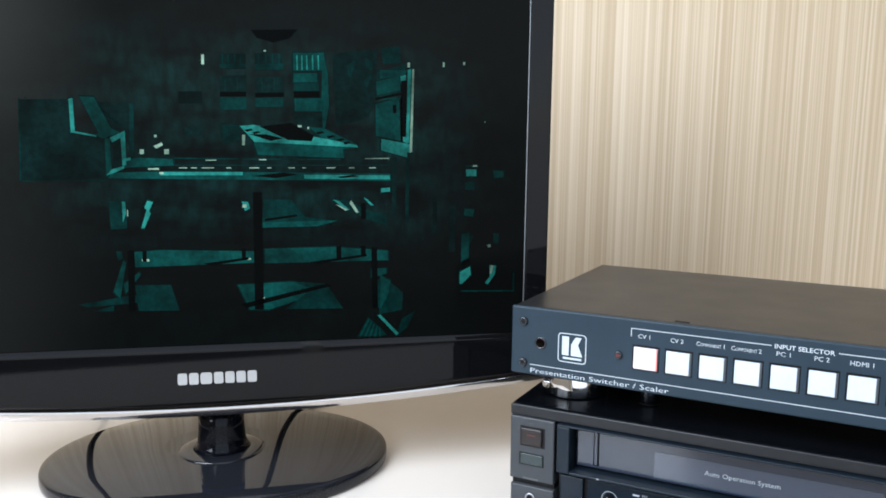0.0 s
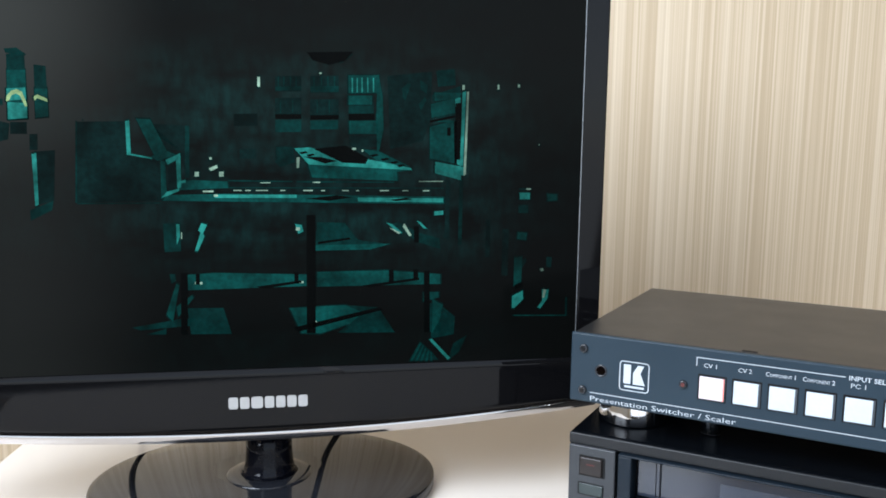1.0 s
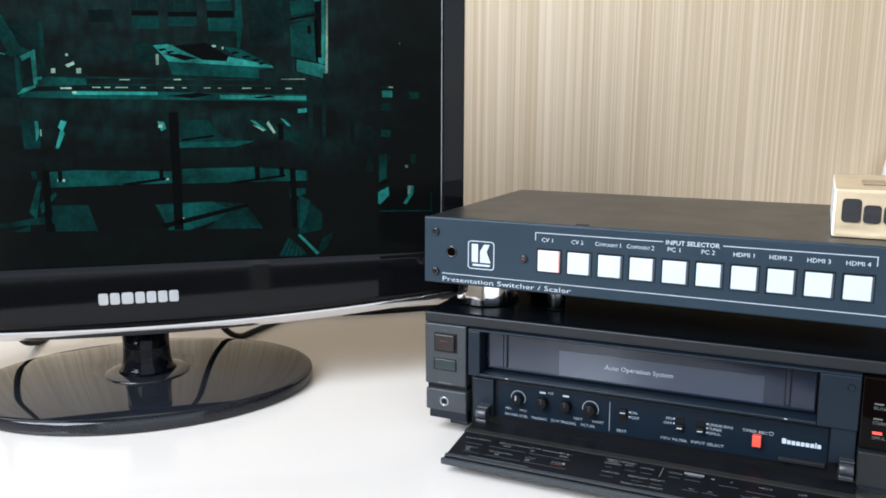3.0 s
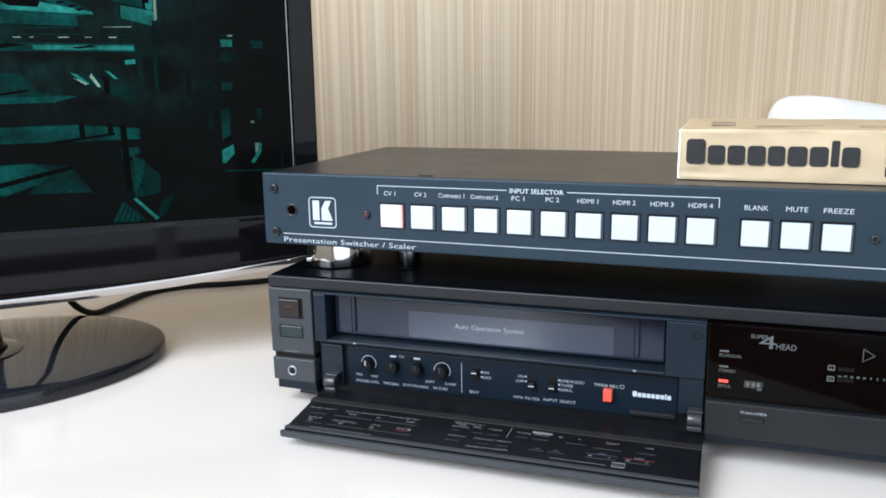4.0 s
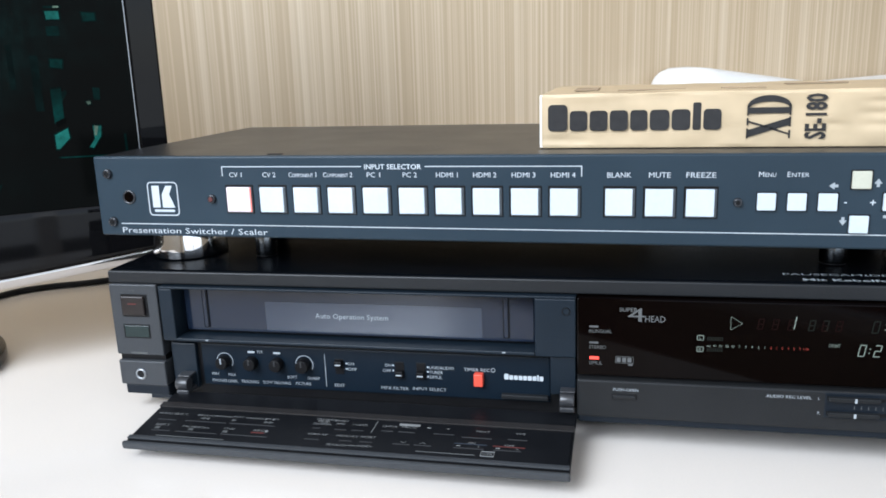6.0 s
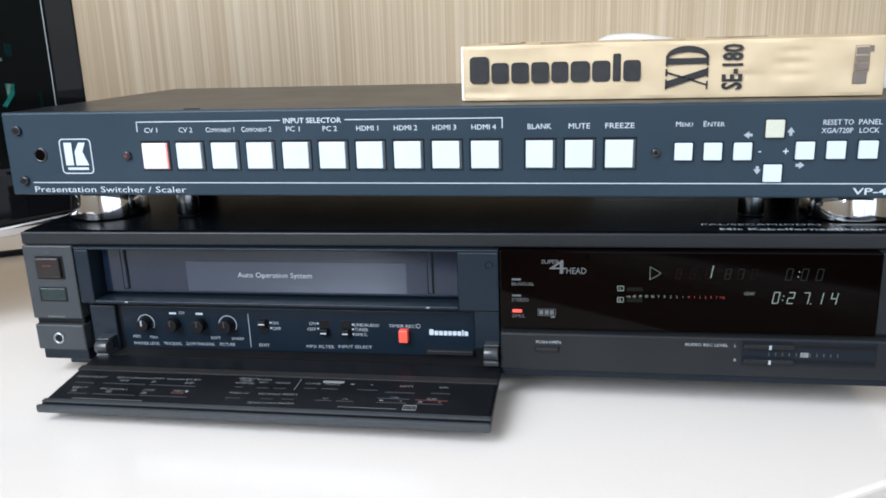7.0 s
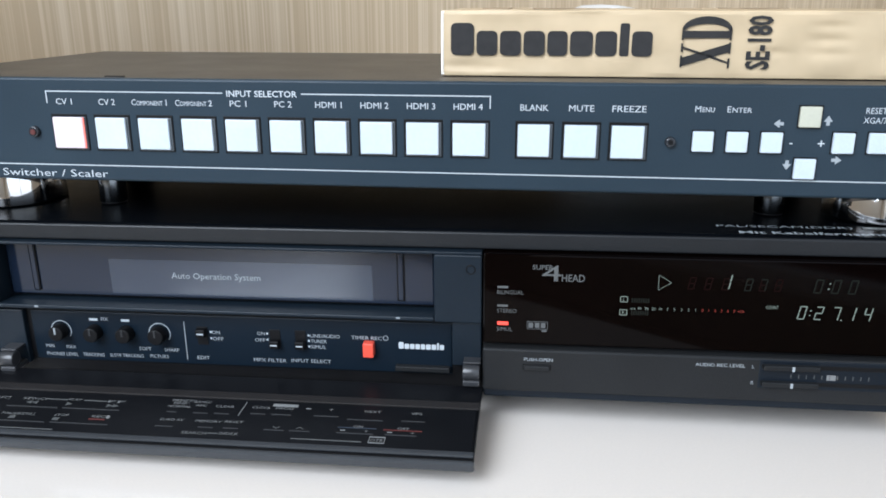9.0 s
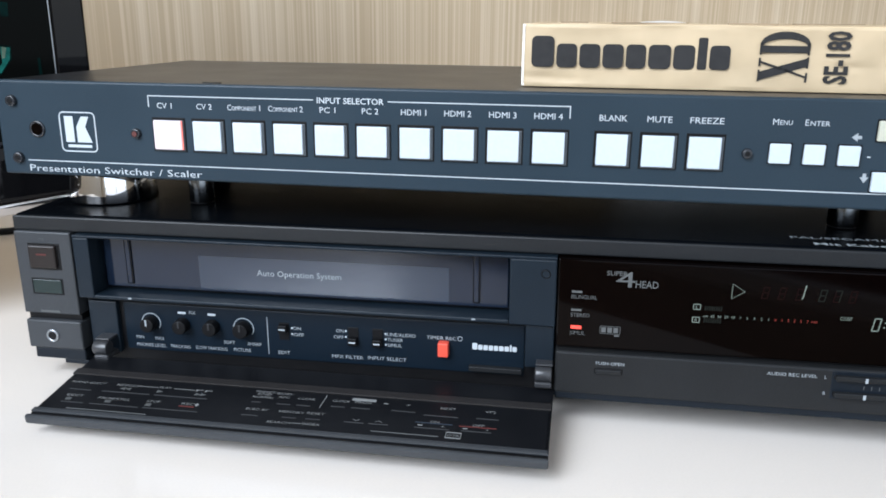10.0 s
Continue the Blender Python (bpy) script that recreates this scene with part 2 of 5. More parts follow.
def screen_glow(m, dark, pale, teal):
    """Emission painted in for the pale glare, which grows towards one upper corner, and the film's dim teal room around
    the lit patches.
    """
    n, l = m.node_tree.nodes, m.node_tree.links

    def spread(value, a, b, lo, hi, smooth=False):
        r = n.new("ShaderNodeMapRange")
        r.interpolation_type = "SMOOTHSTEP" if smooth else "LINEAR"
        for key, v in (("From Min", a), ("From Max", b), ("To Min", lo), ("To Max", hi)):
            r.inputs[key].default_value = v
        l.new(value, r.inputs["Value"])
        return r.outputs[0]

    def times(*values):
        got = values[0]
        for v in values[1:]:
            k = n.new("ShaderNodeMath")
            k.operation = "MULTIPLY"
            l.new(got, k.inputs[0])
            l.new(v, k.inputs[1])
            got = k.outputs[0]
        return got

    def tinted(colour, value):
        k = n.new("ShaderNodeVectorMath")
        k.operation = "SCALE"
        k.inputs[0].default_value = colour
        l.new(value, k.inputs["Scale"])
        return k.outputs[0]

    co, sep = n.new("ShaderNodeTexCoord"), n.new("ShaderNodeSeparateXYZ")
    l.new(co.outputs["Object"], sep.inputs[0])
    x, z = sep.outputs["X"], sep.outputs["Z"]
    # reflected glare on the glass, put in as emission
    glare = times(spread(x, -0.045, -0.16, dark, pale, True), spread(z, 0.21, 0.33, 0.85, 3.0, True))
    shade = []
    for scale, size, lo, hi in (((1, 1, 2.4), 24, 0.15, 1.6), ((2.2, 1, 1), 70, 0.45, 1.4)):
        mp, k = n.new("ShaderNodeMapping"), n.new("ShaderNodeTexNoise")
        mp.inputs["Scale"].default_value = scale
        k.inputs["Scale"].default_value, k.inputs["Detail"].default_value = size, 5
        l.new(co.outputs["Object"], mp.inputs["Vector"])
        l.new(mp.outputs[0], k.inputs["Vector"])
        shade.append(spread(k.outputs["Fac"], 0.36, 0.66, lo, hi))
    room = times(spread(x, -0.12, -0.02, 0.12, 1.0, True), spread(x, 0.20, 0.10, 0.08 * teal, teal, True), spread(z, 0.155, 0.20, 0.1, 1.0, True), spread(z, 0.325, 0.27, 0.1, 1.0, True), *shade)
    add = n.new("ShaderNodeVectorMath")
    l.new(tinted((0.72, 0.80, 0.80), glare), add.inputs[0])
    l.new(tinted((0.10, 0.92, 0.96), room), add.inputs[1])
    l.new(add.outputs[0], n["Principled BSDF"].inputs["Emission Color"])
    n["Principled BSDF"].inputs["Emission Strength"].default_value = 1.0


screen_glow(SCREEN, 0.0026, 0.0210, 0.0125)
TEAL = picture_light("mid teal picture light", (0.008, 0.30, 0.29), 0.17)
TEAL_BRIGHT = picture_light("bright teal picture light", (0.04, 0.50, 0.46), 0.46)
TEAL_DIM = picture_light("dim teal picture light", (0.006, 0.20, 0.20), 0.125)
TEAL_FAINT = picture_light("faint teal picture light", (0.016, 0.12, 0.125), 0.12)
PALE_LIGHT = picture_light("pale picture light", (0.45, 0.75, 0.62), 0.55)
TEAL_HALO = picture_light("soft teal glow round the picture", (0.006, 0.18, 0.18), 0.085)
ARCH_LIGHT = picture_light("yellow-green picture light", (0.50, 0.80, 0.40), 0.60)
FILM_DARK = picture_light("black picture area", (0.01, 0.03, 0.03), 0.012)

# ---- builders ----


def part(name, bm, mat, parent, label=""):
    me = bpy.data.meshes.new(name)
    bm.to_mesh(me)
    bm.free()
    me.materials.append(mat)
    ob = new(name, me)
    ob.parent = parent
    if label:
        ob["label"] = label
    return ob


def thing(name, m, label, category, group=""):
    ob = new(name)
    ob.empty_display_size = 0.02
    ob.matrix_world = m
    return tagged(ob, label, category, group)


def structure(name, bm, mat, m, label="", category=""):
    ob = part(name, bm, mat, None)
    ob.matrix_world = m
    return tagged(ob, label, category, kind="structure")


def box(x0, x1, y0, y1, z0, z1, bevel=0.0004, seg=2, bm=None):
    out = bm if bm is not None else bmesh.new()
    geo = bmesh.ops.create_cube(out, size=1, matrix=Matrix.Translation(((x0 + x1) / 2, (y0 + y1) / 2, (z0 + z1) / 2)) @ Matrix.Diagonal((x1 - x0, y1 - y0, z1 - z0, 1)))
    if bevel:
        edges = list({e for v in geo["verts"] for e in v.link_edges})
        bmesh.ops.bevel(out, geom=edges, offset=bevel, segments=seg, profile=0.5, affect="EDGES")
    return out


def drum(centre, r, depth, axis="y", seg=40, r2=None, bevel=0.0, bm=None):
    out = bm if bm is not None else bmesh.new()
    turn = {"y": Matrix.Rotation(radians(90), 4, "X"), "x": Matrix.Rotation(radians(90), 4, "Y"), "z": Matrix.Identity(4)}[axis]
    geo = bmesh.ops.create_cone(out, cap_ends=True, segments=seg, radius1=r, radius2=r if r2 is None else r2, depth=depth, matrix=Matrix.Translation(centre) @ turn)
    if bevel:
        edges = list({e for v in geo["verts"] for e in v.link_edges if len(e.link_faces) == 2 and any(len(f.verts) > 6 for f in e.link_faces)})
        bmesh.ops.bevel(out, geom=edges, offset=bevel, segments=2, profile=0.5, affect="EDGES")
    for f in out.faces:
        f.smooth = len(f.verts) <= 6 and seg >= 16 and abs(f.normal.dot(turn.to_3x3() @ Vector((0, 0, 1)))) < 0.9
    return out


def ring(centre, r, tube, seg=40, sub=10):
    bm = bmesh.new()
    rows = []
    for i in range(seg):
        a = 2 * math.pi * i / seg
        rows.append([bm.verts.new((centre[0] + (r + tube * math.cos(b)) * math.cos(a), centre[1] - tube * math.sin(b), centre[2] + (r + tube * math.cos(b)) * math.sin(a))) for b in (2 * math.pi * j / sub for j in range(sub))])
    for i in range(seg):
        for j in range(sub):
            f = bm.faces.new((rows[i][j], rows[(i + 1) % seg][j], rows[(i + 1) % seg][(j + 1) % sub], rows[i][(j + 1) % sub]))
            f.smooth = True
    bmesh.ops.recalc_face_normals(bm, faces=bm.faces)
    return bm


def flat(points, y, bm=None, thick=0.00012):
    """A thin printed patch in an upright plane that faces -y."""
    out = bm if bm is not None else bmesh.new()
    f = [out.verts.new((x, y - thick, z)) for x, z in points]
    b = [out.verts.new((x, y + 0.0001, z)) for x, z in points]
    faces = [out.faces.new(f), out.faces.new(b[::-1])]
    n = len(f)
    faces += [out.faces.new((f[i], b[i], b[(i + 1) % n], f[(i + 1) % n])) for i in range(n)]
    bmesh.ops.recalc_face_normals(out, faces=faces)
    return out


def bar(x, z, w, h, y, lean=0.0, bm=None):
    return flat([(x, z), (x + w, z), (x + w + lean, z + h), (x + lean, z + h)], y, bm)


def words(text, x, z, h, y, mat, parent, width=None, align="c", bold=0.0, turn=0.0, tilt=None, name="lettering"):
    """Printed words: h is the height of the capitals; x, z the middle (or left end) of their foot line."""
    cu = bpy.data.curves.new("print", "FONT")
    cu.body, cu.size, cu.offset, cu.resolution_u = text, 1.0, bold, 2
    tmp = bpy.data.objects.new("print", cu)
    scene.collection.objects.link(tmp)
    me = bpy.data.meshes.new_from_object(tmp.evaluated_get(bpy.context.evaluated_depsgraph_get()))
    bpy.data.objects.remove(tmp)
    xs = [v.co.x for v in me.vertices]
    lo, hi = min(xs), max(xs)
    sy = h / 0.70
    sx = sy if width is None else width / (hi - lo)
    shift = -(lo + hi) / 2 if align == "c" else -lo
    m = Matrix(((sx, 0, 0, sx * shift), (0, sy, 0, 0), (0, 0, 1, 0), (0, 0, 0, 1)))
    m = Matrix.Rotation(radians(turn), 4, "Z") @ m
    place = Matrix.Translation((x, y - 0.0002, z)) @ (Matrix.Rotation(radians(90), 4, "X") if tilt is None else tilt)
    me.transform(place @ m)
    me.materials.append(mat)
    ob = new(name, me)
    ob.parent = parent
    return ob


def blocks(widths, x0, x1, z0, z1, y, mat, parent, name="maker_mark", gap=0.16, low=0.76, tall=None):
    """A maker's mark as a row of plain rounded blocks."""
    step = (x1 - x0) / sum(widths)
    x = x0
    for i, k in enumerate(widths):
        w, h = step * (k - gap), (z1 - z0) * (1.0 if tall is None or i in tall else low)
        r = min(w, h) * 0.22
        pts = []
        for cx, cz, a0 in ((x + w - r, z0 + h - r, 0), (x + r, z0 + h - r, 90), (x + r, z0 + r, 180), (x + w - r, z0 + r, 270)):
            pts += [(cx + r * math.cos(radians(a0 + 30 * q)), cz + r * math.sin(radians(a0 + 30 * q))) for q in range(4)]
        part(name, flat(pts, y), mat, parent)
        x += step * k


WORD_A = (1.0, 1.0, 1.2, 1.0, 1.0, 1.0, 1.0)
WORD_B = (1.1, 1.0, 1.0, 1.0, 0.95, 1.05, 1.0, 0.5, 0.95)
SEGMENTS = {"0": "abcdef", "1": "bc", "2": "abged", "4": "fgbc", "5": "afgcd", "7": "abc", "8": "abcdefg", "3": "abgcd"}


def digit(d, x, z, h, y, mat, parent):
    w, t, s = h * 0.50, h * 0.075, 0.16
    spots = {"a": (0, h - t, w, t), "d": (0, 0, w, t), "g": (0, h / 2 - t / 2, w, t), "f": (0, h / 2, t, h / 2), "e": (0, 0, t, h / 2), "b": (w - t, h / 2, t, h / 2), "c": (w - t, 0, t, h / 2)}
    for k in SEGMENTS[d]:
        a, b, c, e = spots[k]
        m = t * 0.35
        part("display_segment", flat([(x + a + m * (c > e) + s * b, z + b + m * (e > c)), (x + a + c - m * (c > e) + s * b, z + b + m * (e > c)), (x + a + c - m * (c > e) + s * (b + e), z + b + e - m * (e > c)), (x + a + m * (c > e) + s * (b + e), z + b + e - m * (e > c))], y), mat, parent)


# ---- room ----
FLOOR_Z, CEIL_Z, BACK_T, FRONT_T = -0.74, 2.30, 0.675, -1.70
bm = box(-1.55, 2.6, BACK_T, BACK_T + 0.12, FLOOR_Z, CEIL_Z, 0)
structure("wall_north", bm, WOOD, ROOM, "pale wood laminate wall with fine upright grain", "wall")
structure("floor", box(-1.7, 2.72, FRONT_T - 0.12, 0.795, FLOOR_Z - 0.1, FLOOR_Z, 0), FLOORING, ROOM, "beige-brown carpet floor", "floor")
structure("ceiling", box(-1.7, 2.72, FRONT_T - 0.12, 0.795, CEIL_Z, CEIL_Z + 0.1, 0), PLASTER, ROOM, "pale grey painted ceiling", "ceiling")
structure("wall_east", box(2.6, 2.72, FRONT_T, BACK_T, FLOOR_Z, CEIL_Z, 0), PLASTER, ROOM, "plain grey-beige painted wall", "wall")


def pierced_wall(name, along, at, lo, hi, w0, w1, z0, z1):
    out = bmesh.new()
    for a0, a1, b0, b1 in ((lo, w0, FLOOR_Z, CEIL_Z), (w1, hi, FLOOR_Z, CEIL_Z), (w0, w1, FLOOR_Z, z0), (w0, w1, z1, CEIL_Z)):
        if along == "s":
            box(a0, a1, at - 0.12, at, b0, b1, 0, bm=out)
        else:
            box(at - 0.12, at, a0, a1, b0, b1, 0, bm=out)
    return structure(name, out, PLASTER, ROOM, "grey-beige painted wall with a wide window", "wall")


def window(name, along, at, w0, w1, z0, z1):
    ob = new(name)
    ob.matrix_world = ROOM
    tagged(ob, "wide white-framed window with daylight outside", "window", kind="structure")
    for a0, a1, b0, b1 in ((w0, w1, z0, z0 + 0.05), (w0, w1, z1 - 0.05, z1), (w0, w0 + 0.05, z0 + 0.05, z1 - 0.05), (w1 - 0.05, w1, z0 + 0.05, z1 - 0.05), ((w0 + w1) / 2 - 0.03, (w0 + w1) / 2 + 0.03, z0 + 0.05, z1 - 0.05)):
        b = (a0, a1, at - 0.08, at - 0.03) if along == "s" else (at - 0.08, at - 0.03, a0, a1)
        part("window_frame", box(*b, b0, b1, 0.003), FRAME_WHITE, ob)


pierced_wall("wall_south", "s", FRONT_T, -1.67, 2.72, -1.25, 0.95, -0.55, 2.20)
window("window_1", "s", FRONT_T, -1.25, 0.95, -0.55, 2.20)
pierced_wall("wall_west", "t", -1.55, FRONT_T, BACK_T + 0.12, -1.15, 0.05, 0.45, 1.95)
window("window_2", "t", -1.55, -1.15, 0.05, 0.45, 1.95)

# ---- desk ----
desk = thing("desk", ROOM, "white glossy laminate desk standing against the wood wall", "desk")
part("desktop", box(-0.752, 0.610, 0.0, 0.668, -0.034, 0.0, 0.0022, 3), DESK, desk)
for s0, s1, t0, t1 in ((-0.735, -0.690, 0.02, 0.066), (0.548, 0.593, 0.02, 0.066), (-0.735, -0.690, 0.60, 0.646), (0.548, 0.593, 0.60, 0.646)):
    part("leg", box(s0, s1, t0, t1, FLOOR_Z, -0.034, 0.002), DESK_EDGE, desk)
part("apron", box(-0.690, 0.548, 0.034, 0.052, -0.094, -0.034, 0.001), DESK_EDGE, desk)
part("apron", box(-0.690, 0.548, 0.614, 0.632, -0.094, -0.034, 0.001), DESK_EDGE, desk)

# ---- monitor ----
MON = pose(-0.214, -0.033, 0.0, 0, 0, 39.5)
monitor = thing("computer_monitor", MON, "glossy black widescreen monitor showing a dark teal film scene", "monitor")
FACE, HALF, SCR = -0.0305, 0.2355, 0.2188
S_LO, S_HI, TOP = 0.1016, 0.3705, 0.3895


def chin(s):
    return 0.0516 + 0.0126 * (s / 0.225) ** 2


def monitor_chin():
    out, N = bmesh.new(), 48
    rows = []
    for i in range(N + 1):
        s = -HALF + 2 * HALF * i / N
        zb = chin(s) + 0.0070
        prof = [(FACE + 0.028, S_LO), (FACE + 0.0003, S_LO), (FACE, S_LO - 0.0002)]
        for k in range(1, 9):
            f = k / 8
            prof.append((FACE - 0.0002 * f + 0.0002 * f * f, S_LO - 0.0002 + (zb - S_LO + 0.0002) * f))
        prof.append((FACE + 0.028, zb + 0.001))
        rows.append([out.verts.new((s, y, z)) for y, z in prof])
    for a, b in zip(rows, rows[1:]):
        for j in range(len(a) - 1):
            f = out.faces.new((a[j], a[j + 1], b[j + 1], b[j]))
            f.smooth = 2 <= j <= 9
    for r in (rows[0], rows[-1]):
        out.faces.new(r)
    bmesh.ops.recalc_face_normals(out, faces=out.faces)
    return out


def chrome_strip():
    out, N = bmesh.new(), 48
    rows = []
    for i in range(N + 1):
        s = -HALF + 2 * HALF * i / N
        z0 = chin(s)
        prof = [(FACE + 0.0006, z0 + 0.0069), (FACE - 0.0006, z0 + 0.0066), (FACE - 0.0002, z0 + 0.0046), (FACE + 0.0004, z0 + 0.0024), (FACE + 0.0013, z0 + 0.0004), (FACE + 0.0060, z0 - 0.0010), (FACE + 0.0105, z0 + 0.0069)]
        rows.append([out.verts.new((s, y, z)) for y, z in prof])
    for a, b in zip(rows, rows[1:]):
        for j in range(len(a) - 1):
            out.faces.new((a[j], a[j + 1], b[j + 1], b[j])).smooth = 1 <= j <= 2
    for r in (rows[0], rows[-1]):
        out.faces.new(r)
    bmesh.ops.recalc_face_normals(out, faces=out.faces)
    return out


part("chin_panel", monitor_chin(), FRAME_BLACK, monitor, "glossy black lower front panel")
part("trim_strip", chrome_strip(), STRIP, monitor, "curved chrome strip along the lower edge")
part("side_bezel", box(SCR, HALF, FACE, FACE + 0.028, S_LO + 0.0003, TOP, 0.0012), FRAME_BLACK, monitor)
part("side_bezel", box(-HALF, -SCR, FACE, FACE + 0.028, S_LO + 0.0003, TOP, 0.0012), FRAME_BLACK, monitor)
part("top_bezel", box(-SCR, SCR, FACE, FACE + 0.028, S_HI, TOP, 0.0012), FRAME_BLACK, monitor)
part("bezel_lip", box(SCR - 0.0009, SCR - 0.0003, FACE - 0.0002, FACE + 0.0005, S_LO + 0.0004, S_HI, 0.0001), DULL_STEEL, monitor, "thin bright line beside the screen")
screen = part("screen", box(-SCR + 0.0001, SCR - 0.0013, FACE + 0.0006, FACE + 0.006, S_LO + 0.0002, S_HI - 0.0002, 0), SCREEN, monitor, "dark screen with a dim teal picture")
part("back_cover", box(-HALF + 0.004, HALF - 0.004, FACE + 0.0285, FACE + 0.062, 0.085, TOP - 0.004, 0.008, 3), COVER, monitor)
blocks(WORD_A, -0.0206, 0.0320, 0.0749, 0.0829, FACE - 0.0006, SILVER, monitor)

# the film on the screen
PY = FACE + 0.00045


LAYER = {m.name: 0.00003 * i for i, m in enumerate((TEAL_HALO, TEAL_FAINT, TEAL_DIM, TEAL, TEAL_BRIGHT, PALE_LIGHT, ARCH_LIGHT, FILM_DARK))}


def film(mat, *shapes):
    for pts in shapes:
        if mat in (TEAL, TEAL_BRIGHT, PALE_LIGHT, ARCH_LIGHT):
            # a glow a little wider than the patch
            mx, mz = sum(pts[::2]) / (len(pts) / 2), sum(pts[1::2]) / (len(pts) / 2)
            wide = []
            for x, z in zip(pts[::2], pts[1::2]):
                d = math.hypot(x - mx, z - mz) or 1.0
                wide.append((min(0.2145, x + 0.0011 * (x - mx) / d), z + 0.0011 * (z - mz) / d))
            part("picture_glow", flat(wide, PY - LAYER["soft teal glow round the picture"], None, 0.00005), TEAL_HALO, screen)
        part("picture_patch", flat(list(zip(pts[::2], pts[1::2])), PY - LAYER[mat.name], None, 0.00005), mat, screen)


# windows at the side of the film's room
film(TEAL_DIM, (-0.1452, 0.3003, -0.1351, 0.3014, -0.1351, 0.2626, -0.1460, 0.2616), (-0.1302, 0.2945, -0.1235, 0.2939, -0.1230, 0.2636, -0.1306, 0.2627), (-0.1513, 0.2737, -0.1483, 0.2738, -0.1485, 0.2700, -0.1515, 0.2699), (-0.1363, 0.2067, -0.1225, 0.2125, -0.1236, 0.2067, -0.1361, 0.2001), (-0.1463, 0.3034, -0.1394, 0.3042, -0.1340, 0.3003, -0.1352, 0.2994, -0.1455, 0.3009))
film(TEAL, (-0.1454, 0.2909, -0.1350, 0.2912, -0.1351, 0.2626, -0.1460, 0.2616), (-0.1304, 0.2802, -0.1232, 0.2804, -0.1232, 0.2640, -0.1305, 0.2630))
film(TEAL_BRIGHT, (-0.1458, 0.2720, -0.1350, 0.2714, -0.1351, 0.2626, -0.1460, 0.2616), (-0.1338, 0.2409, -0.1311, 0.2418, -0.1311, 0.2100, -0.1331, 0.2092), (-0.1460, 0.2799, -0.1355, 0.2808, -0.1352, 0.2738, -0.1460, 0.2727))
film(ARCH_LIGHT, (-0.1466, 0.2723, -0.1459, 0.2759, -0.1433, 0.2787, -0.1403, 0.2797, -0.1374, 0.2782, -0.1356, 0.2730, -0.1348, 0.2698, -0.1360, 0.2693, -0.1374, 0.2729, -0.1387, 0.2759, -0.1407, 0.2771, -0.1432, 0.2761, -0.1448, 0.2728), (-0.1309, 0.2755, -0.1288, 0.2768, -0.1235, 0.2744, -0.1232, 0.2724, -0.1289, 0.2746, -0.1307, 0.2732))
film(TEAL_FAINT, (-0.1311, 0.2426, -0.1204, 0.2435, -0.1222, 0.2125, -0.1311, 0.2100), (-0.1449, 0.2601, -0.1356, 0.2602, -0.1359, 0.2530, -0.1452, 0.2529), (-0.1520, 0.2607, -0.1453, 0.2592, -0.1466, 0.2496, -0.1526, 0.2480), (-0.1344, 0.2530, -0.1299, 0.2531, -0.1303, 0.2434, -0.1348, 0.2433))
# low cupboards and a lamp at the side
film(TEAL_FAINT, (-0.1071, 0.2610, -0.0791, 0.2618, -0.0788, 0.2403, -0.0595, 0.2381, -0.0597, 0.2126, -0.1090, 0.2111), (-0.0719, 0.2610, -0.0443, 0.2598, -0.0440, 0.2287, -0.0466, 0.2440, -0.0574, 0.2448, -0.0647, 0.2612))
film(TEAL_DIM, (-0.1080, 0.2615, -0.1071, 0.2615, -0.1090, 0.2111, -0.1100, 0.2110), (-0.1090, 0.2111, -0.0597, 0.2116, -0.0597, 0.2108, -0.1090, 0.2103), (-0.0438, 0.2598, -0.0411, 0.2598, -0.0418, 0.2272, -0.0445, 0.2272), (-0.1042, 0.2626, -0.1033, 0.2626, -0.1033, 0.2616, -0.1042, 0.2616))
film(TEAL, (-0.0728, 0.2635, -0.0642, 0.2632, -0.0550, 0.2438, -0.0624, 0.2406), (-0.0653, 0.2401, -0.0545, 0.2438, -0.0496, 0.2414, -0.0605, 0.2376), (-0.0590, 0.2382, -0.0561, 0.2372, -0.0557, 0.2157, -0.0592, 0.2136))
film(TEAL_BRIGHT, (-0.0791, 0.2618, -0.0767, 0.2624, -0.0764, 0.2418, -0.0788, 0.2408), (-0.0561, 0.2382, -0.0471, 0.2425, -0.0467, 0.2399, -0.0547, 0.2352), (-0.0788, 0.2413, -0.0759, 0.2419, -0.0639, 0.2396, -0.0639, 0.2386), (-0.0592, 0.2144, -0.0556, 0.2183, -0.0482, 0.2204, -0.0482, 0.2189, -0.0552, 0.2157), (-0.0497, 0.2399, -0.0469, 0.2409, -0.0469, 0.2210, -0.0492, 0.2204))
film(TEAL_FAINT, (-0.0547, 0.2347, -0.0497, 0.2368, -0.0496, 0.2209, -0.0546, 0.2183))
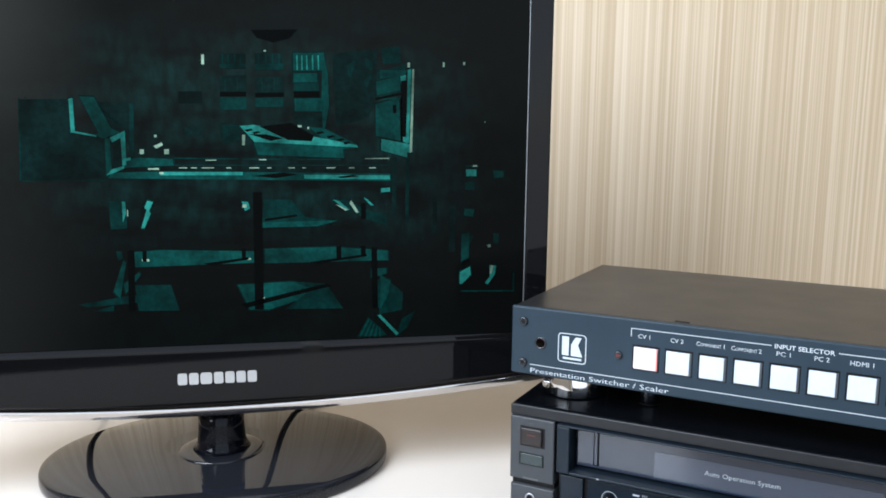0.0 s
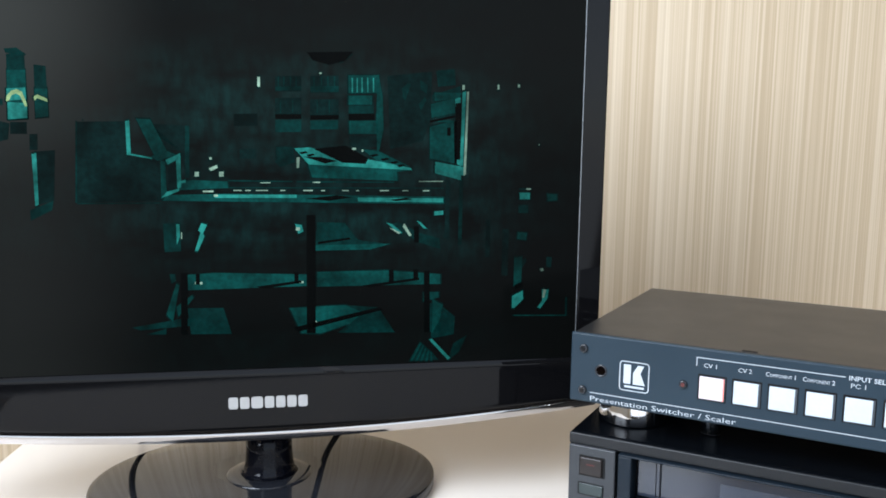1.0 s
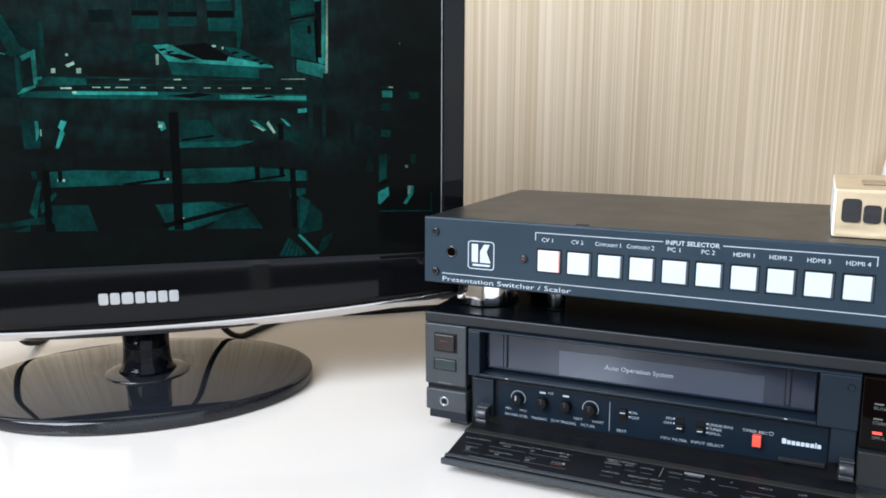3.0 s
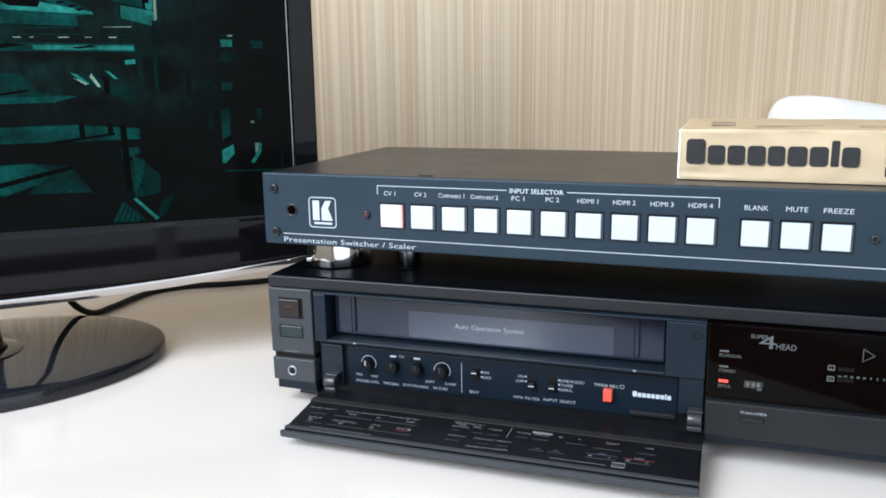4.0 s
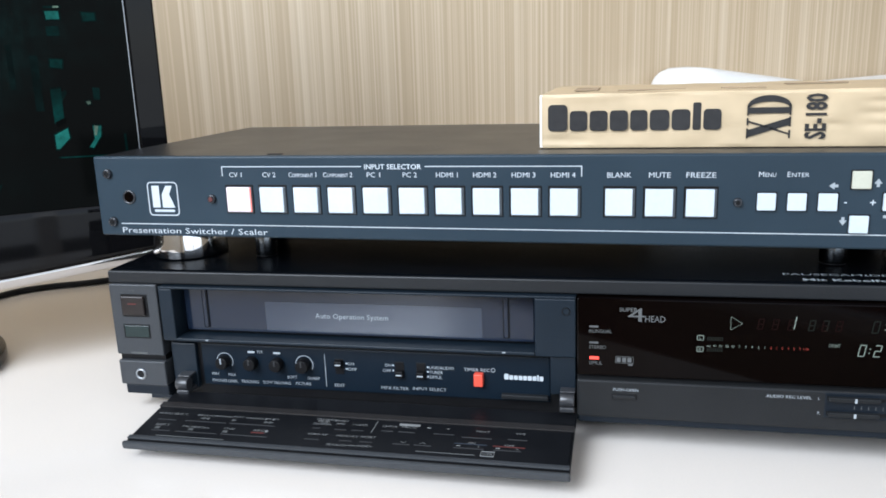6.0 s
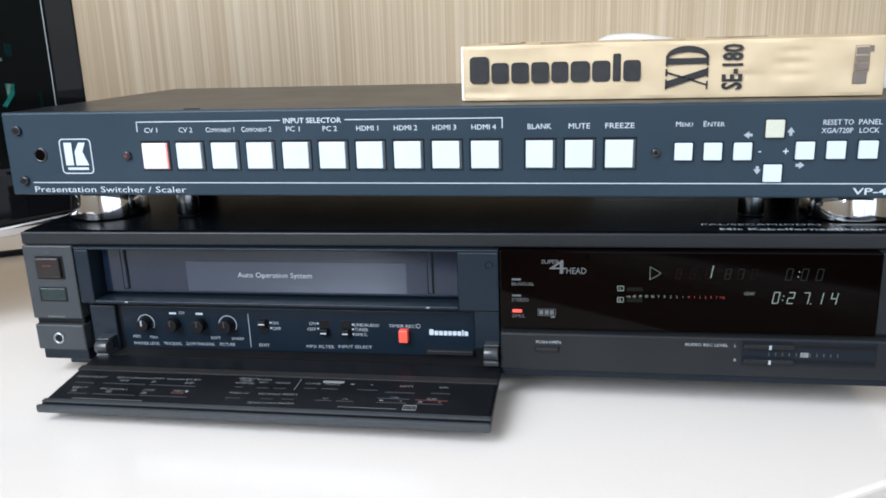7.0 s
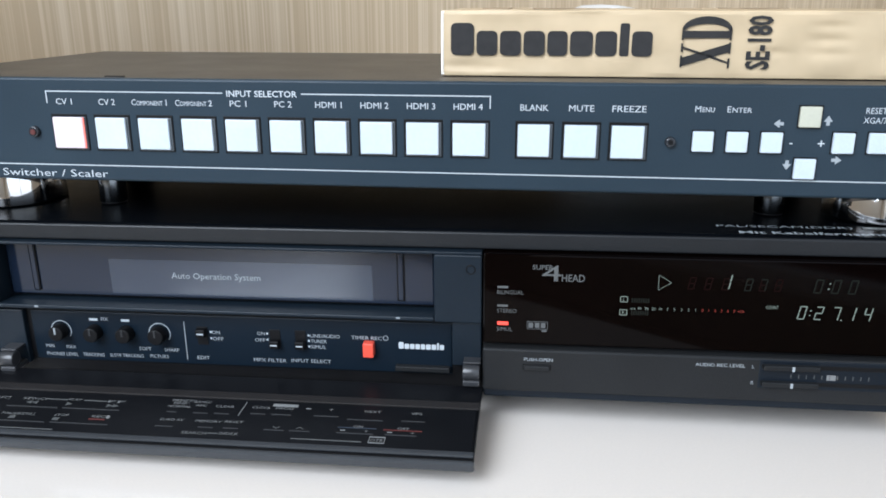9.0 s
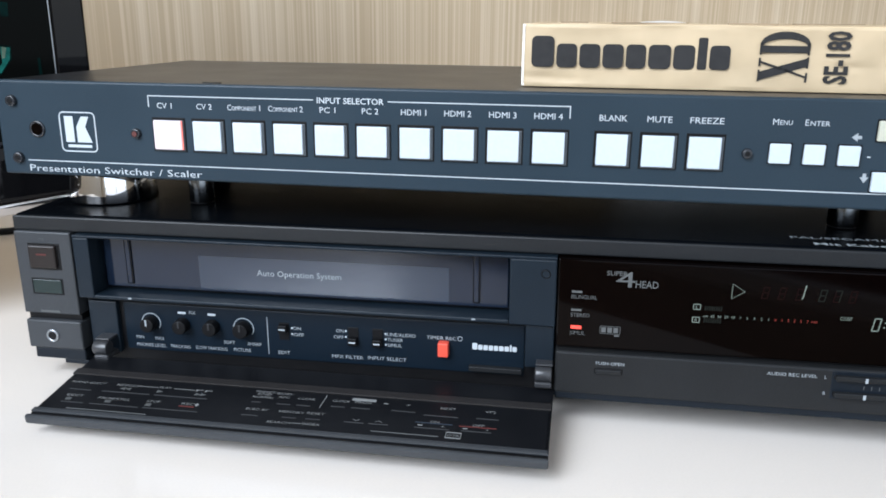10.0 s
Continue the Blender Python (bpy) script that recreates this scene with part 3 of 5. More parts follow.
# bench with small lamps
film(TEAL, (-0.0562, 0.2162, -0.0188, 0.2172, 0.1222, 0.2156, 0.1222, 0.2107, -0.0112, 0.2121, -0.0582, 0.2126), (-0.0481, 0.2240, -0.0411, 0.2257, -0.0186, 0.2250, -0.0182, 0.2208, -0.0487, 0.2194))
film(TEAL_BRIGHT, (-0.0263, 0.2166, 0.0248, 0.2167, 0.0248, 0.2146, -0.0264, 0.2145), (0.0644, 0.2150, 0.1216, 0.2145, 0.1217, 0.2118, 0.0644, 0.2123), (-0.0481, 0.2251, -0.0441, 0.2259, -0.0441, 0.2241, -0.0481, 0.2235))
film(TEAL_DIM, (-0.0181, 0.2260, 0.0223, 0.2256, 0.0223, 0.2248, -0.0181, 0.2250), (0.0249, 0.2256, 0.0885, 0.2255, 0.0886, 0.2247, 0.0249, 0.2246), (-0.0172, 0.2214, 0.1221, 0.2216, 0.1221, 0.2211, -0.0172, 0.2206))
film(FILM_DARK, (0.0305, 0.2141, 0.0511, 0.2164, 0.0606, 0.2150, 0.0458, 0.2127), (0.0859, 0.2136, 0.0968, 0.2148, 0.1009, 0.2138, 0.0887, 0.2126))
film(PALE_LIGHT, (-0.0385, 0.2309, -0.0360, 0.2309, -0.0361, 0.2281, -0.0386, 0.2280), (-0.0235, 0.2311, -0.0208, 0.2312, -0.0208, 0.2281, -0.0236, 0.2280), (-0.0300, 0.2331, -0.0250, 0.2355, -0.0243, 0.2337, -0.0285, 0.2316), (-0.0271, 0.2166, -0.0246, 0.2166, -0.0246, 0.2153, -0.0271, 0.2153), (-0.0294, 0.2403, -0.0279, 0.2403, -0.0279, 0.2388, -0.0294, 0.2387), (-0.0338, 0.2191, -0.0273, 0.2192, -0.0273, 0.2181, -0.0338, 0.2181))
film(PALE_LIGHT, (-0.0149, 0.2196, -0.0099, 0.2196, -0.0099, 0.2190, -0.0149, 0.2190), (-0.0076, 0.2196, -0.0040, 0.2196, -0.0040, 0.2190, -0.0076, 0.2190), (-0.0009, 0.2196, 0.0067, 0.2197, 0.0067, 0.2191, -0.0009, 0.2190), (0.0145, 0.2197, 0.0176, 0.2197, 0.0176, 0.2191, 0.0145, 0.2190), (0.0290, 0.2197, 0.0353, 0.2198, 0.0353, 0.2191, 0.0290, 0.2191), (0.0405, 0.2197, 0.0431, 0.2198, 0.0431, 0.2191, 0.0405, 0.2191), (0.0542, 0.2198, 0.0585, 0.2198, 0.0585, 0.2192, 0.0542, 0.2191), (0.0633, 0.2198, 0.0654, 0.2198, 0.0654, 0.2192, 0.0633, 0.2191), (0.0791, 0.2198, 0.0851, 0.2199, 0.0851, 0.2193, 0.0791, 0.2192), (0.0940, 0.2199, 0.0979, 0.2199, 0.0979, 0.2193, 0.0940, 0.2192), (0.1077, 0.2199, 0.1121, 0.2200, 0.1121, 0.2193, 0.1077, 0.2192))
film(PALE_LIGHT, (0.0017, 0.2245, 0.0083, 0.2246, 0.0083, 0.2241, 0.0017, 0.2240), (0.0353, 0.2250, 0.0400, 0.2251, 0.0400, 0.2245, 0.0353, 0.2245), (0.1049, 0.2260, 0.1214, 0.2263, 0.1214, 0.2257, 0.1049, 0.2255))
# shelves behind, in three columns
film(TEAL_FAINT, (0.0121, 0.2919, 0.0284, 0.2925, 0.0283, 0.2828, 0.0120, 0.2823), (0.0340, 0.2928, 0.0521, 0.2934, 0.0521, 0.2826, 0.0340, 0.2820), (0.0119, 0.2782, 0.0283, 0.2787, 0.0282, 0.2684, 0.0118, 0.2680), (0.0339, 0.2779, 0.0521, 0.2785, 0.0521, 0.2684, 0.0339, 0.2678), (0.0116, 0.2478, 0.0224, 0.2481, 0.0224, 0.2377, 0.0115, 0.2375), (-0.0139, 0.2677, 0.0007, 0.2681, 0.0006, 0.2605, -0.0140, 0.2601), (-0.0107, 0.2458, -0.0006, 0.2460, -0.0007, 0.2398, -0.0108, 0.2396))
film(TEAL_DIM, (0.0118, 0.2644, 0.0282, 0.2648, 0.0282, 0.2571, 0.0117, 0.2566), (0.0339, 0.2645, 0.0516, 0.2650, 0.0516, 0.2592, 0.0339, 0.2588), (0.0584, 0.2745, 0.0748, 0.2750, 0.0748, 0.2698, 0.0584, 0.2693), (0.0121, 0.2473, 0.0229, 0.2471, 0.0239, 0.2377, 0.0146, 0.2344, 0.0115, 0.2375), (0.0340, 0.2861, 0.0521, 0.2867, 0.0521, 0.2831, 0.0340, 0.2825), (0.0120, 0.2853, 0.0283, 0.2859, 0.0283, 0.2833, 0.0120, 0.2828))
film(TEAL, (0.0584, 0.2937, 0.0778, 0.2944, 0.0779, 0.2830, 0.0584, 0.2823), (0.0778, 0.2949, 0.0806, 0.2810, 0.0812, 0.2600, 0.0787, 0.2472, 0.0771, 0.2440, 0.0764, 0.2651, 0.0768, 0.2808), (0.0589, 0.2646, 0.0775, 0.2652, 0.0775, 0.2567, 0.0590, 0.2563), (0.0584, 0.2808, 0.0737, 0.2813, 0.0737, 0.2755, 0.0584, 0.2750))
film(TEAL_FAINT, (0.0836, 0.2941, 0.1131, 0.2978, 0.1125, 0.2661, 0.1073, 0.2527, 0.0857, 0.2468), (0.0590, 0.2552, 0.0765, 0.2556, 0.0765, 0.2482, 0.0590, 0.2479))
film(TEAL_BRIGHT, (0.0604, 0.2922, 0.0612, 0.2922, 0.0613, 0.2829, 0.0605, 0.2829), (0.0636, 0.2923, 0.0644, 0.2923, 0.0644, 0.2830, 0.0636, 0.2830), (0.0667, 0.2924, 0.0675, 0.2925, 0.0676, 0.2831, 0.0668, 0.2831), (0.0704, 0.2926, 0.0712, 0.2926, 0.0713, 0.2833, 0.0705, 0.2832), (0.0741, 0.2927, 0.0749, 0.2927, 0.0750, 0.2834, 0.0742, 0.2834))
film(TEAL_DIM, (0.0136, 0.2915, 0.0143, 0.2915, 0.0143, 0.2854, 0.0135, 0.2854), (0.0171, 0.2916, 0.0179, 0.2916, 0.0178, 0.2855, 0.0171, 0.2855), (0.0212, 0.2918, 0.0220, 0.2918, 0.0219, 0.2857, 0.0212, 0.2857), (0.0248, 0.2919, 0.0255, 0.2919, 0.0255, 0.2858, 0.0247, 0.2858), (0.0361, 0.2923, 0.0368, 0.2923, 0.0368, 0.2862, 0.0360, 0.2862), (0.0407, 0.2925, 0.0415, 0.2925, 0.0415, 0.2864, 0.0407, 0.2863), (0.0448, 0.2926, 0.0456, 0.2927, 0.0456, 0.2865, 0.0448, 0.2865), (0.0490, 0.2928, 0.0498, 0.2928, 0.0498, 0.2867, 0.0490, 0.2866), (0.0150, 0.2768, 0.0155, 0.2768, 0.0154, 0.2686, 0.0149, 0.2686), (0.0226, 0.2770, 0.0231, 0.2770, 0.0231, 0.2688, 0.0226, 0.2688), (0.0381, 0.2775, 0.0386, 0.2775, 0.0386, 0.2693, 0.0380, 0.2692))
film(TEAL_DIM, (0.0458, 0.2778, 0.0464, 0.2778, 0.0464, 0.2695, 0.0458, 0.2695), (0.0933, 0.2866, 0.0976, 0.2904, 0.0992, 0.2894, 0.0956, 0.2788, 0.0939, 0.2798), (0.1051, 0.2923, 0.1105, 0.2888, 0.1095, 0.2835, 0.1057, 0.2855), (0.1042, 0.2765, 0.1085, 0.2814, 0.1096, 0.2793, 0.1059, 0.2723))
film(FILM_DARK, (0.0584, 0.2693, 0.0753, 0.2698, 0.0753, 0.2656, 0.0584, 0.2651), (0.0339, 0.2678, 0.0521, 0.2684, 0.0521, 0.2655, 0.0339, 0.2650), (0.0118, 0.2680, 0.0282, 0.2684, 0.0282, 0.2653, 0.0118, 0.2649), (0.0320, 0.3074, 0.0614, 0.3087, 0.0562, 0.3028, 0.0459, 0.2999, 0.0356, 0.3025))
film(TEAL_FAINT, (0.0315, 0.3074, 0.0376, 0.3077, 0.0511, 0.3016, 0.0459, 0.2999), (0.0511, 0.3016, 0.0594, 0.3086, 0.0615, 0.3071, 0.0542, 0.3012))
film(PALE_LIGHT, (0.0010, 0.2910, 0.0027, 0.2911, 0.0026, 0.2850, 0.0009, 0.2849), (0.0397, 0.2950, 0.0412, 0.2951, 0.0412, 0.2940, 0.0397, 0.2940))
# angled desk
film(TEAL_BRIGHT, (0.0235, 0.2465, 0.0328, 0.2473, 0.0993, 0.2348, 0.1004, 0.2332, 0.0327, 0.2363))
film(TEAL, (0.0322, 0.2363, 0.1004, 0.2332, 0.0901, 0.2320, 0.0907, 0.2261, 0.0348, 0.2279), (0.0675, 0.2465, 0.0776, 0.2456, 0.0993, 0.2354, 0.0777, 0.2382))
film(FILM_DARK, (0.0359, 0.2463, 0.0563, 0.2488, 0.0712, 0.2407, 0.0696, 0.2370, 0.0542, 0.2377), (0.0291, 0.2414, 0.0406, 0.2412, 0.0511, 0.2387, 0.0432, 0.2370), (0.0265, 0.2440, 0.0307, 0.2449, 0.0322, 0.2439, 0.0281, 0.2427), (0.0312, 0.2425, 0.0354, 0.2434, 0.0369, 0.2424, 0.0327, 0.2413), (0.0723, 0.2428, 0.0765, 0.2437, 0.0782, 0.2427, 0.0739, 0.2416), (0.0793, 0.2403, 0.0835, 0.2412, 0.0852, 0.2402, 0.0809, 0.2390), (0.0857, 0.2383, 0.0900, 0.2392, 0.0917, 0.2382, 0.0874, 0.2370), (0.0901, 0.2363, 0.0944, 0.2371, 0.0960, 0.2361, 0.0917, 0.2350))
film(PALE_LIGHT, (0.0250, 0.2408, 0.0270, 0.2409, 0.0265, 0.2341, 0.0249, 0.2340), (0.0606, 0.2474, 0.0632, 0.2474, 0.0632, 0.2461, 0.0606, 0.2460), (0.0685, 0.2407, 0.0707, 0.2407, 0.0707, 0.2396, 0.0686, 0.2396), (0.0669, 0.2464, 0.0680, 0.2465, 0.0680, 0.2449, 0.0669, 0.2449))
# cupboard at the side
film(TEAL, (0.1120, 0.2619, 0.1279, 0.2660, 0.1290, 0.2380, 0.1124, 0.2410), (0.1124, 0.2767, 0.1281, 0.2809, 0.1289, 0.2714, 0.1130, 0.2677))
film(TEAL_DIM, (0.1158, 0.2984, 0.1283, 0.3000, 0.1291, 0.2894, 0.1171, 0.2880), (0.1134, 0.2826, 0.1324, 0.2890, 0.1325, 0.2821, 0.1134, 0.2783))
film(TEAL_BRIGHT, (0.1157, 0.2367, 0.1335, 0.2343, 0.1337, 0.2267, 0.1158, 0.2313), (0.1287, 0.2804, 0.1325, 0.2816, 0.1327, 0.2720, 0.1294, 0.2714), (0.1295, 0.2661, 0.1328, 0.2667, 0.1335, 0.2360, 0.1306, 0.2375))
film(FILM_DARK, (0.1236, 0.2616, 0.1260, 0.2617, 0.1261, 0.2563, 0.1237, 0.2563), (0.1120, 0.2661, 0.1289, 0.2698, 0.1289, 0.2682, 0.1120, 0.2645), (0.1284, 0.2660, 0.1298, 0.2663, 0.1307, 0.2370, 0.1290, 0.2375))
# floor seen under the benches
film(TEAL_DIM, (0.0378, 0.1987, 0.0559, 0.1983, 0.0645, 0.1869, 0.0862, 0.1837, 0.0726, 0.1804, 0.0362, 0.1799), (0.0861, 0.1973, 0.0915, 0.1985, 0.1054, 0.1914, 0.1193, 0.1876, 0.1200, 0.1804, 0.1054, 0.1848), (-0.0586, 0.1981, -0.0482, 0.1987, -0.0481, 0.1804, -0.0581, 0.1799))
film(TEAL, (0.0357, 0.1836, 0.0862, 0.1842, 0.0726, 0.1804, 0.0357, 0.1799), (-0.0445, 0.1651, -0.0273, 0.1661, 0.0351, 0.1641, 0.0350, 0.1565, -0.0442, 0.1551), (0.0377, 0.1658, 0.0836, 0.1661, 0.1203, 0.1631, 0.1204, 0.1563, 0.0377, 0.1559))
film(TEAL, (0.0196, 0.1419, 0.0559, 0.1431, 0.0679, 0.1379, 0.0592, 0.1303, 0.0403, 0.1245, 0.0274, 0.1247), (-0.0581, 0.1398, -0.0516, 0.1594, -0.0497, 0.1583, -0.0543, 0.1344))
film(TEAL_DIM, (0.0559, 0.1431, 0.0783, 0.1411, 0.0895, 0.1235, 0.0511, 0.1243, 0.0679, 0.1379), (-0.0450, 0.1433, -0.0226, 0.1430, -0.0177, 0.1256, -0.0433, 0.1261), (0.1116, 0.1429, 0.1200, 0.1434, 0.1209, 0.1229, 0.1136, 0.1231), (-0.0555, 0.1657, -0.0520, 0.1657, -0.0516, 0.1610, -0.0546, 0.1594), (-0.0710, 0.1266, -0.0584, 0.1302, -0.0585, 0.1264))
film(TEAL_BRIGHT, (-0.0396, 0.1804, -0.0358, 0.1925, -0.0373, 0.1936, -0.0352, 0.1983, -0.0317, 0.1973, -0.0344, 0.1915, -0.0334, 0.1899, -0.0376, 0.1804), (0.0237, 0.1975, 0.0278, 0.1970, 0.0289, 0.1928, 0.0257, 0.1911), (0.0833, 0.1984, 0.0872, 0.1973, 0.0943, 0.1914, 0.0916, 0.1908), (0.1036, 0.1996, 0.1064, 0.1985, 0.1108, 0.1942, 0.1086, 0.1942), (0.1157, 0.2057, 0.1218, 0.2063, 0.1218, 0.2036, 0.1157, 0.2030), (-0.0507, 0.1977, -0.0487, 0.1977, -0.0484, 0.1899, -0.0505, 0.1846))
film(PALE_LIGHT, (0.0242, 0.1954, 0.0268, 0.1954, 0.0268, 0.1933, 0.0241, 0.1933), (0.0943, 0.1957, 0.0954, 0.1979, 0.1004, 0.1897, 0.0988, 0.1892), (-0.0478, 0.1925, -0.0471, 0.1925, -0.0472, 0.1883, -0.0479, 0.1883), (0.0850, 0.1951, 0.0877, 0.1941, 0.0932, 0.1914, 0.0916, 0.1908))
film(FILM_DARK, (0.0310, 0.2035, 0.0368, 0.2035, 0.0365, 0.1246, 0.0306, 0.1247), (-0.0485, 0.1662, -0.0444, 0.1662, -0.0454, 0.1261, -0.0494, 0.1262), (0.1090, 0.1654, 0.1129, 0.1654, 0.1136, 0.1231, 0.1096, 0.1231), (0.0852, 0.1666, 0.0885, 0.1666, 0.0886, 0.1583, 0.0853, 0.1583), (0.1018, 0.1665, 0.1051, 0.1665, 0.1052, 0.1598, 0.1019, 0.1598), (-0.0394, 0.1656, -0.0369, 0.1656, -0.0370, 0.1587, -0.0396, 0.1587), (0.0229, 0.1658, 0.0256, 0.1658, 0.0255, 0.1582, 0.0229, 0.1582), (-0.0017, 0.1566, 0.0271, 0.1604, 0.0276, 0.1588, 0.0035, 0.1552), (0.0673, 0.1562, 0.1058, 0.1609, 0.1058, 0.1593, 0.0727, 0.1551), (0.0216, 0.1287, 0.0783, 0.1411, 0.0816, 0.1394, 0.0253, 0.1259), (0.0383, 0.1858, 0.0591, 0.1885, 0.0596, 0.1872, 0.0383, 0.1842))
film(FILM_DARK, (0.1020, 0.1958, 0.1053, 0.1958, 0.1054, 0.1848, 0.1021, 0.1848))
film(PALE_LIGHT, (0.0339, 0.1329, 0.0371, 0.1329, 0.0371, 0.1306, 0.0339, 0.1307), (0.0260, 0.1599, 0.0287, 0.1598, 0.0287, 0.1585, 0.0260, 0.1585), (-0.0400, 0.1603, -0.0355, 0.1603, -0.0355, 0.1587, -0.0401, 0.1588))
# cupboard's far edge and the gap beyond
film(PALE_LIGHT, (0.1368, 0.2854, 0.1381, 0.2855, 0.1369, 0.2303, 0.1352, 0.2298), (0.1576, 0.2905, 0.1588, 0.2906, 0.1588, 0.2874, 0.1576, 0.2873), (0.1716, 0.2910, 0.1730, 0.2911, 0.1730, 0.2891, 0.1716, 0.2890), (0.1336, 0.2897, 0.1352, 0.2897, 0.1352, 0.2866, 0.1335, 0.2865), (0.1794, 0.2216, 0.1825, 0.2216, 0.1825, 0.2205, 0.1794, 0.2205), (0.1907, 0.1658, 0.1930, 0.1662, 0.1934, 0.1644, 0.1917, 0.1640), (0.1935, 0.1513, 0.1958, 0.1508, 0.1945, 0.1455, 0.1931, 0.1451))
film(TEAL_BRIGHT, (0.1157, 0.2390, 0.1353, 0.2356, 0.1352, 0.2298, 0.1169, 0.2337), (0.1337, 0.2849, 0.1362, 0.2858, 0.1349, 0.2364, 0.1330, 0.2364), (0.1746, 0.2186, 0.1821, 0.2186, 0.1821, 0.2140, 0.1751, 0.2139), (0.1712, 0.1468, 0.1787, 0.1506, 0.1792, 0.1445, 0.1730, 0.1384, 0.1712, 0.1385), (0.1926, 0.1513, 0.1976, 0.1508, 0.1967, 0.1446, 0.1918, 0.1376, 0.1896, 0.1385, 0.1931, 0.1433))
film(TEAL, (0.1148, 0.2843, 0.1333, 0.2845, 0.1316, 0.2809, 0.1151, 0.2787), (0.1141, 0.2668, 0.1335, 0.2661, 0.1335, 0.2649, 0.1141, 0.2652), (0.1721, 0.1738, 0.1778, 0.1742, 0.1774, 0.1568, 0.1721, 0.1543), (0.1742, 0.1914, 0.1808, 0.1910, 0.1800, 0.1858, 0.1738, 0.1867), (0.1944, 0.2179, 0.2015, 0.2175, 0.2016, 0.2132, 0.1949, 0.2128), (0.1730, 0.1336, 0.2110, 0.1327, 0.2110, 0.1318, 0.1730, 0.1327), (0.1092, 0.1506, 0.1194, 0.1508, 0.1194, 0.1470, 0.1087, 0.1442))
film(TEAL_DIM, (0.1742, 0.2101, 0.1812, 0.2102, 0.1812, 0.2046, 0.1742, 0.2046), (0.1952, 0.1740, 0.1992, 0.1736, 0.1988, 0.1666, 0.1952, 0.1666), (0.2099, 0.1452, 0.2113, 0.1452, 0.2114, 0.1327, 0.2101, 0.1327), (0.1184, 0.2772, 0.1287, 0.2780, 0.1285, 0.2675, 0.1166, 0.2676), (0.1327, 0.2269, 0.1352, 0.2269, 0.1348, 0.1830, 0.1322, 0.1831), (0.1742, 0.2215, 0.1794, 0.2216, 0.1794, 0.2203, 0.1742, 0.2202), (0.1760, 0.1712, 0.1805, 0.1733, 0.1809, 0.1711, 0.1774, 0.1659))
film(TEAL_FAINT, (0.1633, 0.1936, 0.1677, 0.1935, 0.1676, 0.1613, 0.1632, 0.1613), (0.1516, 0.1999, 0.1546, 0.1999, 0.1545, 0.1744, 0.1515, 0.1744), (0.1234, 0.2268, 0.1264, 0.2268, 0.1259, 0.1873, 0.1229, 0.1873))
film(FILM_DARK, (0.1729, 0.1547, 0.1783, 0.1568, 0.1783, 0.1537, 0.1730, 0.1516), (0.1291, 0.2776, 0.1332, 0.2781, 0.1328, 0.2405, 0.1291, 0.2404))
film(PALE_LIGHT, (0.1872, 0.2516, 0.1880, 0.2516, 0.1881, 0.2508, 0.1872, 0.2507))
# easel and the nearest floor
film(TEAL_DIM, (-0.0794, 0.1314, -0.0519, 0.1360, -0.0408, 0.1369, -0.0439, 0.1316, -0.0741, 0.1295), (0.1148, 0.1470, 0.1310, 0.1333, 0.1303, 0.1211, 0.1144, 0.1184), (0.1302, 0.1147, 0.1398, 0.1202, 0.1339, 0.1081, 0.1262, 0.1025), (0.0991, 0.1029, 0.1068, 0.1167, 0.1149, 0.1094, 0.1199, 0.1034))
film(TEAL, (0.1154, 0.1457, 0.1223, 0.1417, 0.1202, 0.1310, 0.1151, 0.1222), (0.1003, 0.1035, 0.1068, 0.1154, 0.1077, 0.1148, 0.1019, 0.1034), (0.1038, 0.1033, 0.1087, 0.1138, 0.1096, 0.1131, 0.1053, 0.1033), (0.1072, 0.1032, 0.1105, 0.1121, 0.1114, 0.1114, 0.1088, 0.1032), (0.1107, 0.1031, 0.1124, 0.1104, 0.1133, 0.1098, 0.1123, 0.1030), (0.1141, 0.1030, 0.1142, 0.1088, 0.1152, 0.1081, 0.1157, 0.1029), (-0.0519, 0.1443, -0.0421, 0.1518, -0.0411, 0.1500, -0.0507, 0.1378))
film(TEAL_BRIGHT, (0.1131, 0.1178, 0.1150, 0.1184, 0.1281, 0.1044, 0.1262, 0.1032))


def monitor_base():
    out, N = bmesh.new(), 96
    prof = [(0.985, 0.0), (1.0, 0.0010), (1.001, 0.0030), (0.999, 0.0072), (0.994, 0.0086), (0.982, 0.0094), (0.96, 0.0100), (0.80, 0.0122), (0.55, 0.0143), (0.32, 0.0156)]
    rows = []
    for k, z in prof:
        rows.append([out.verts.new((0.002 + 0.1230 * k * math.cos(a), 0.0155 + 0.0935 * k * math.sin(a), z)) for a in (2 * math.pi * i / N for i in range(N))])
    for a, b in zip(rows, rows[1:]):
        for i in range(N):
            out.faces.new((a[i], a[(i + 1) % N], b[(i + 1) % N], b[i])).smooth = True
    out.faces.new(rows[0][::-1])
    out.faces.new(rows[-1])
    return out


def neck_shape(levels):
    out, N = bmesh.new(), 48
    rows = [[out.verts.new((0.004 + w * math.cos(a), 0.004 + d * math.sin(a), z)) for a in (2 * math.pi * i / N for i in range(N))] for w, d, z in levels]
    for a, b in zip(rows, rows[1:]):
        for i in range(N):
            out.faces.new((a[i], a[(i + 1) % N], b[(i + 1) % N], b[i])).smooth = True
    out.faces.new(rows[0][::-1])
    out.faces.new(rows[-1])
    return out


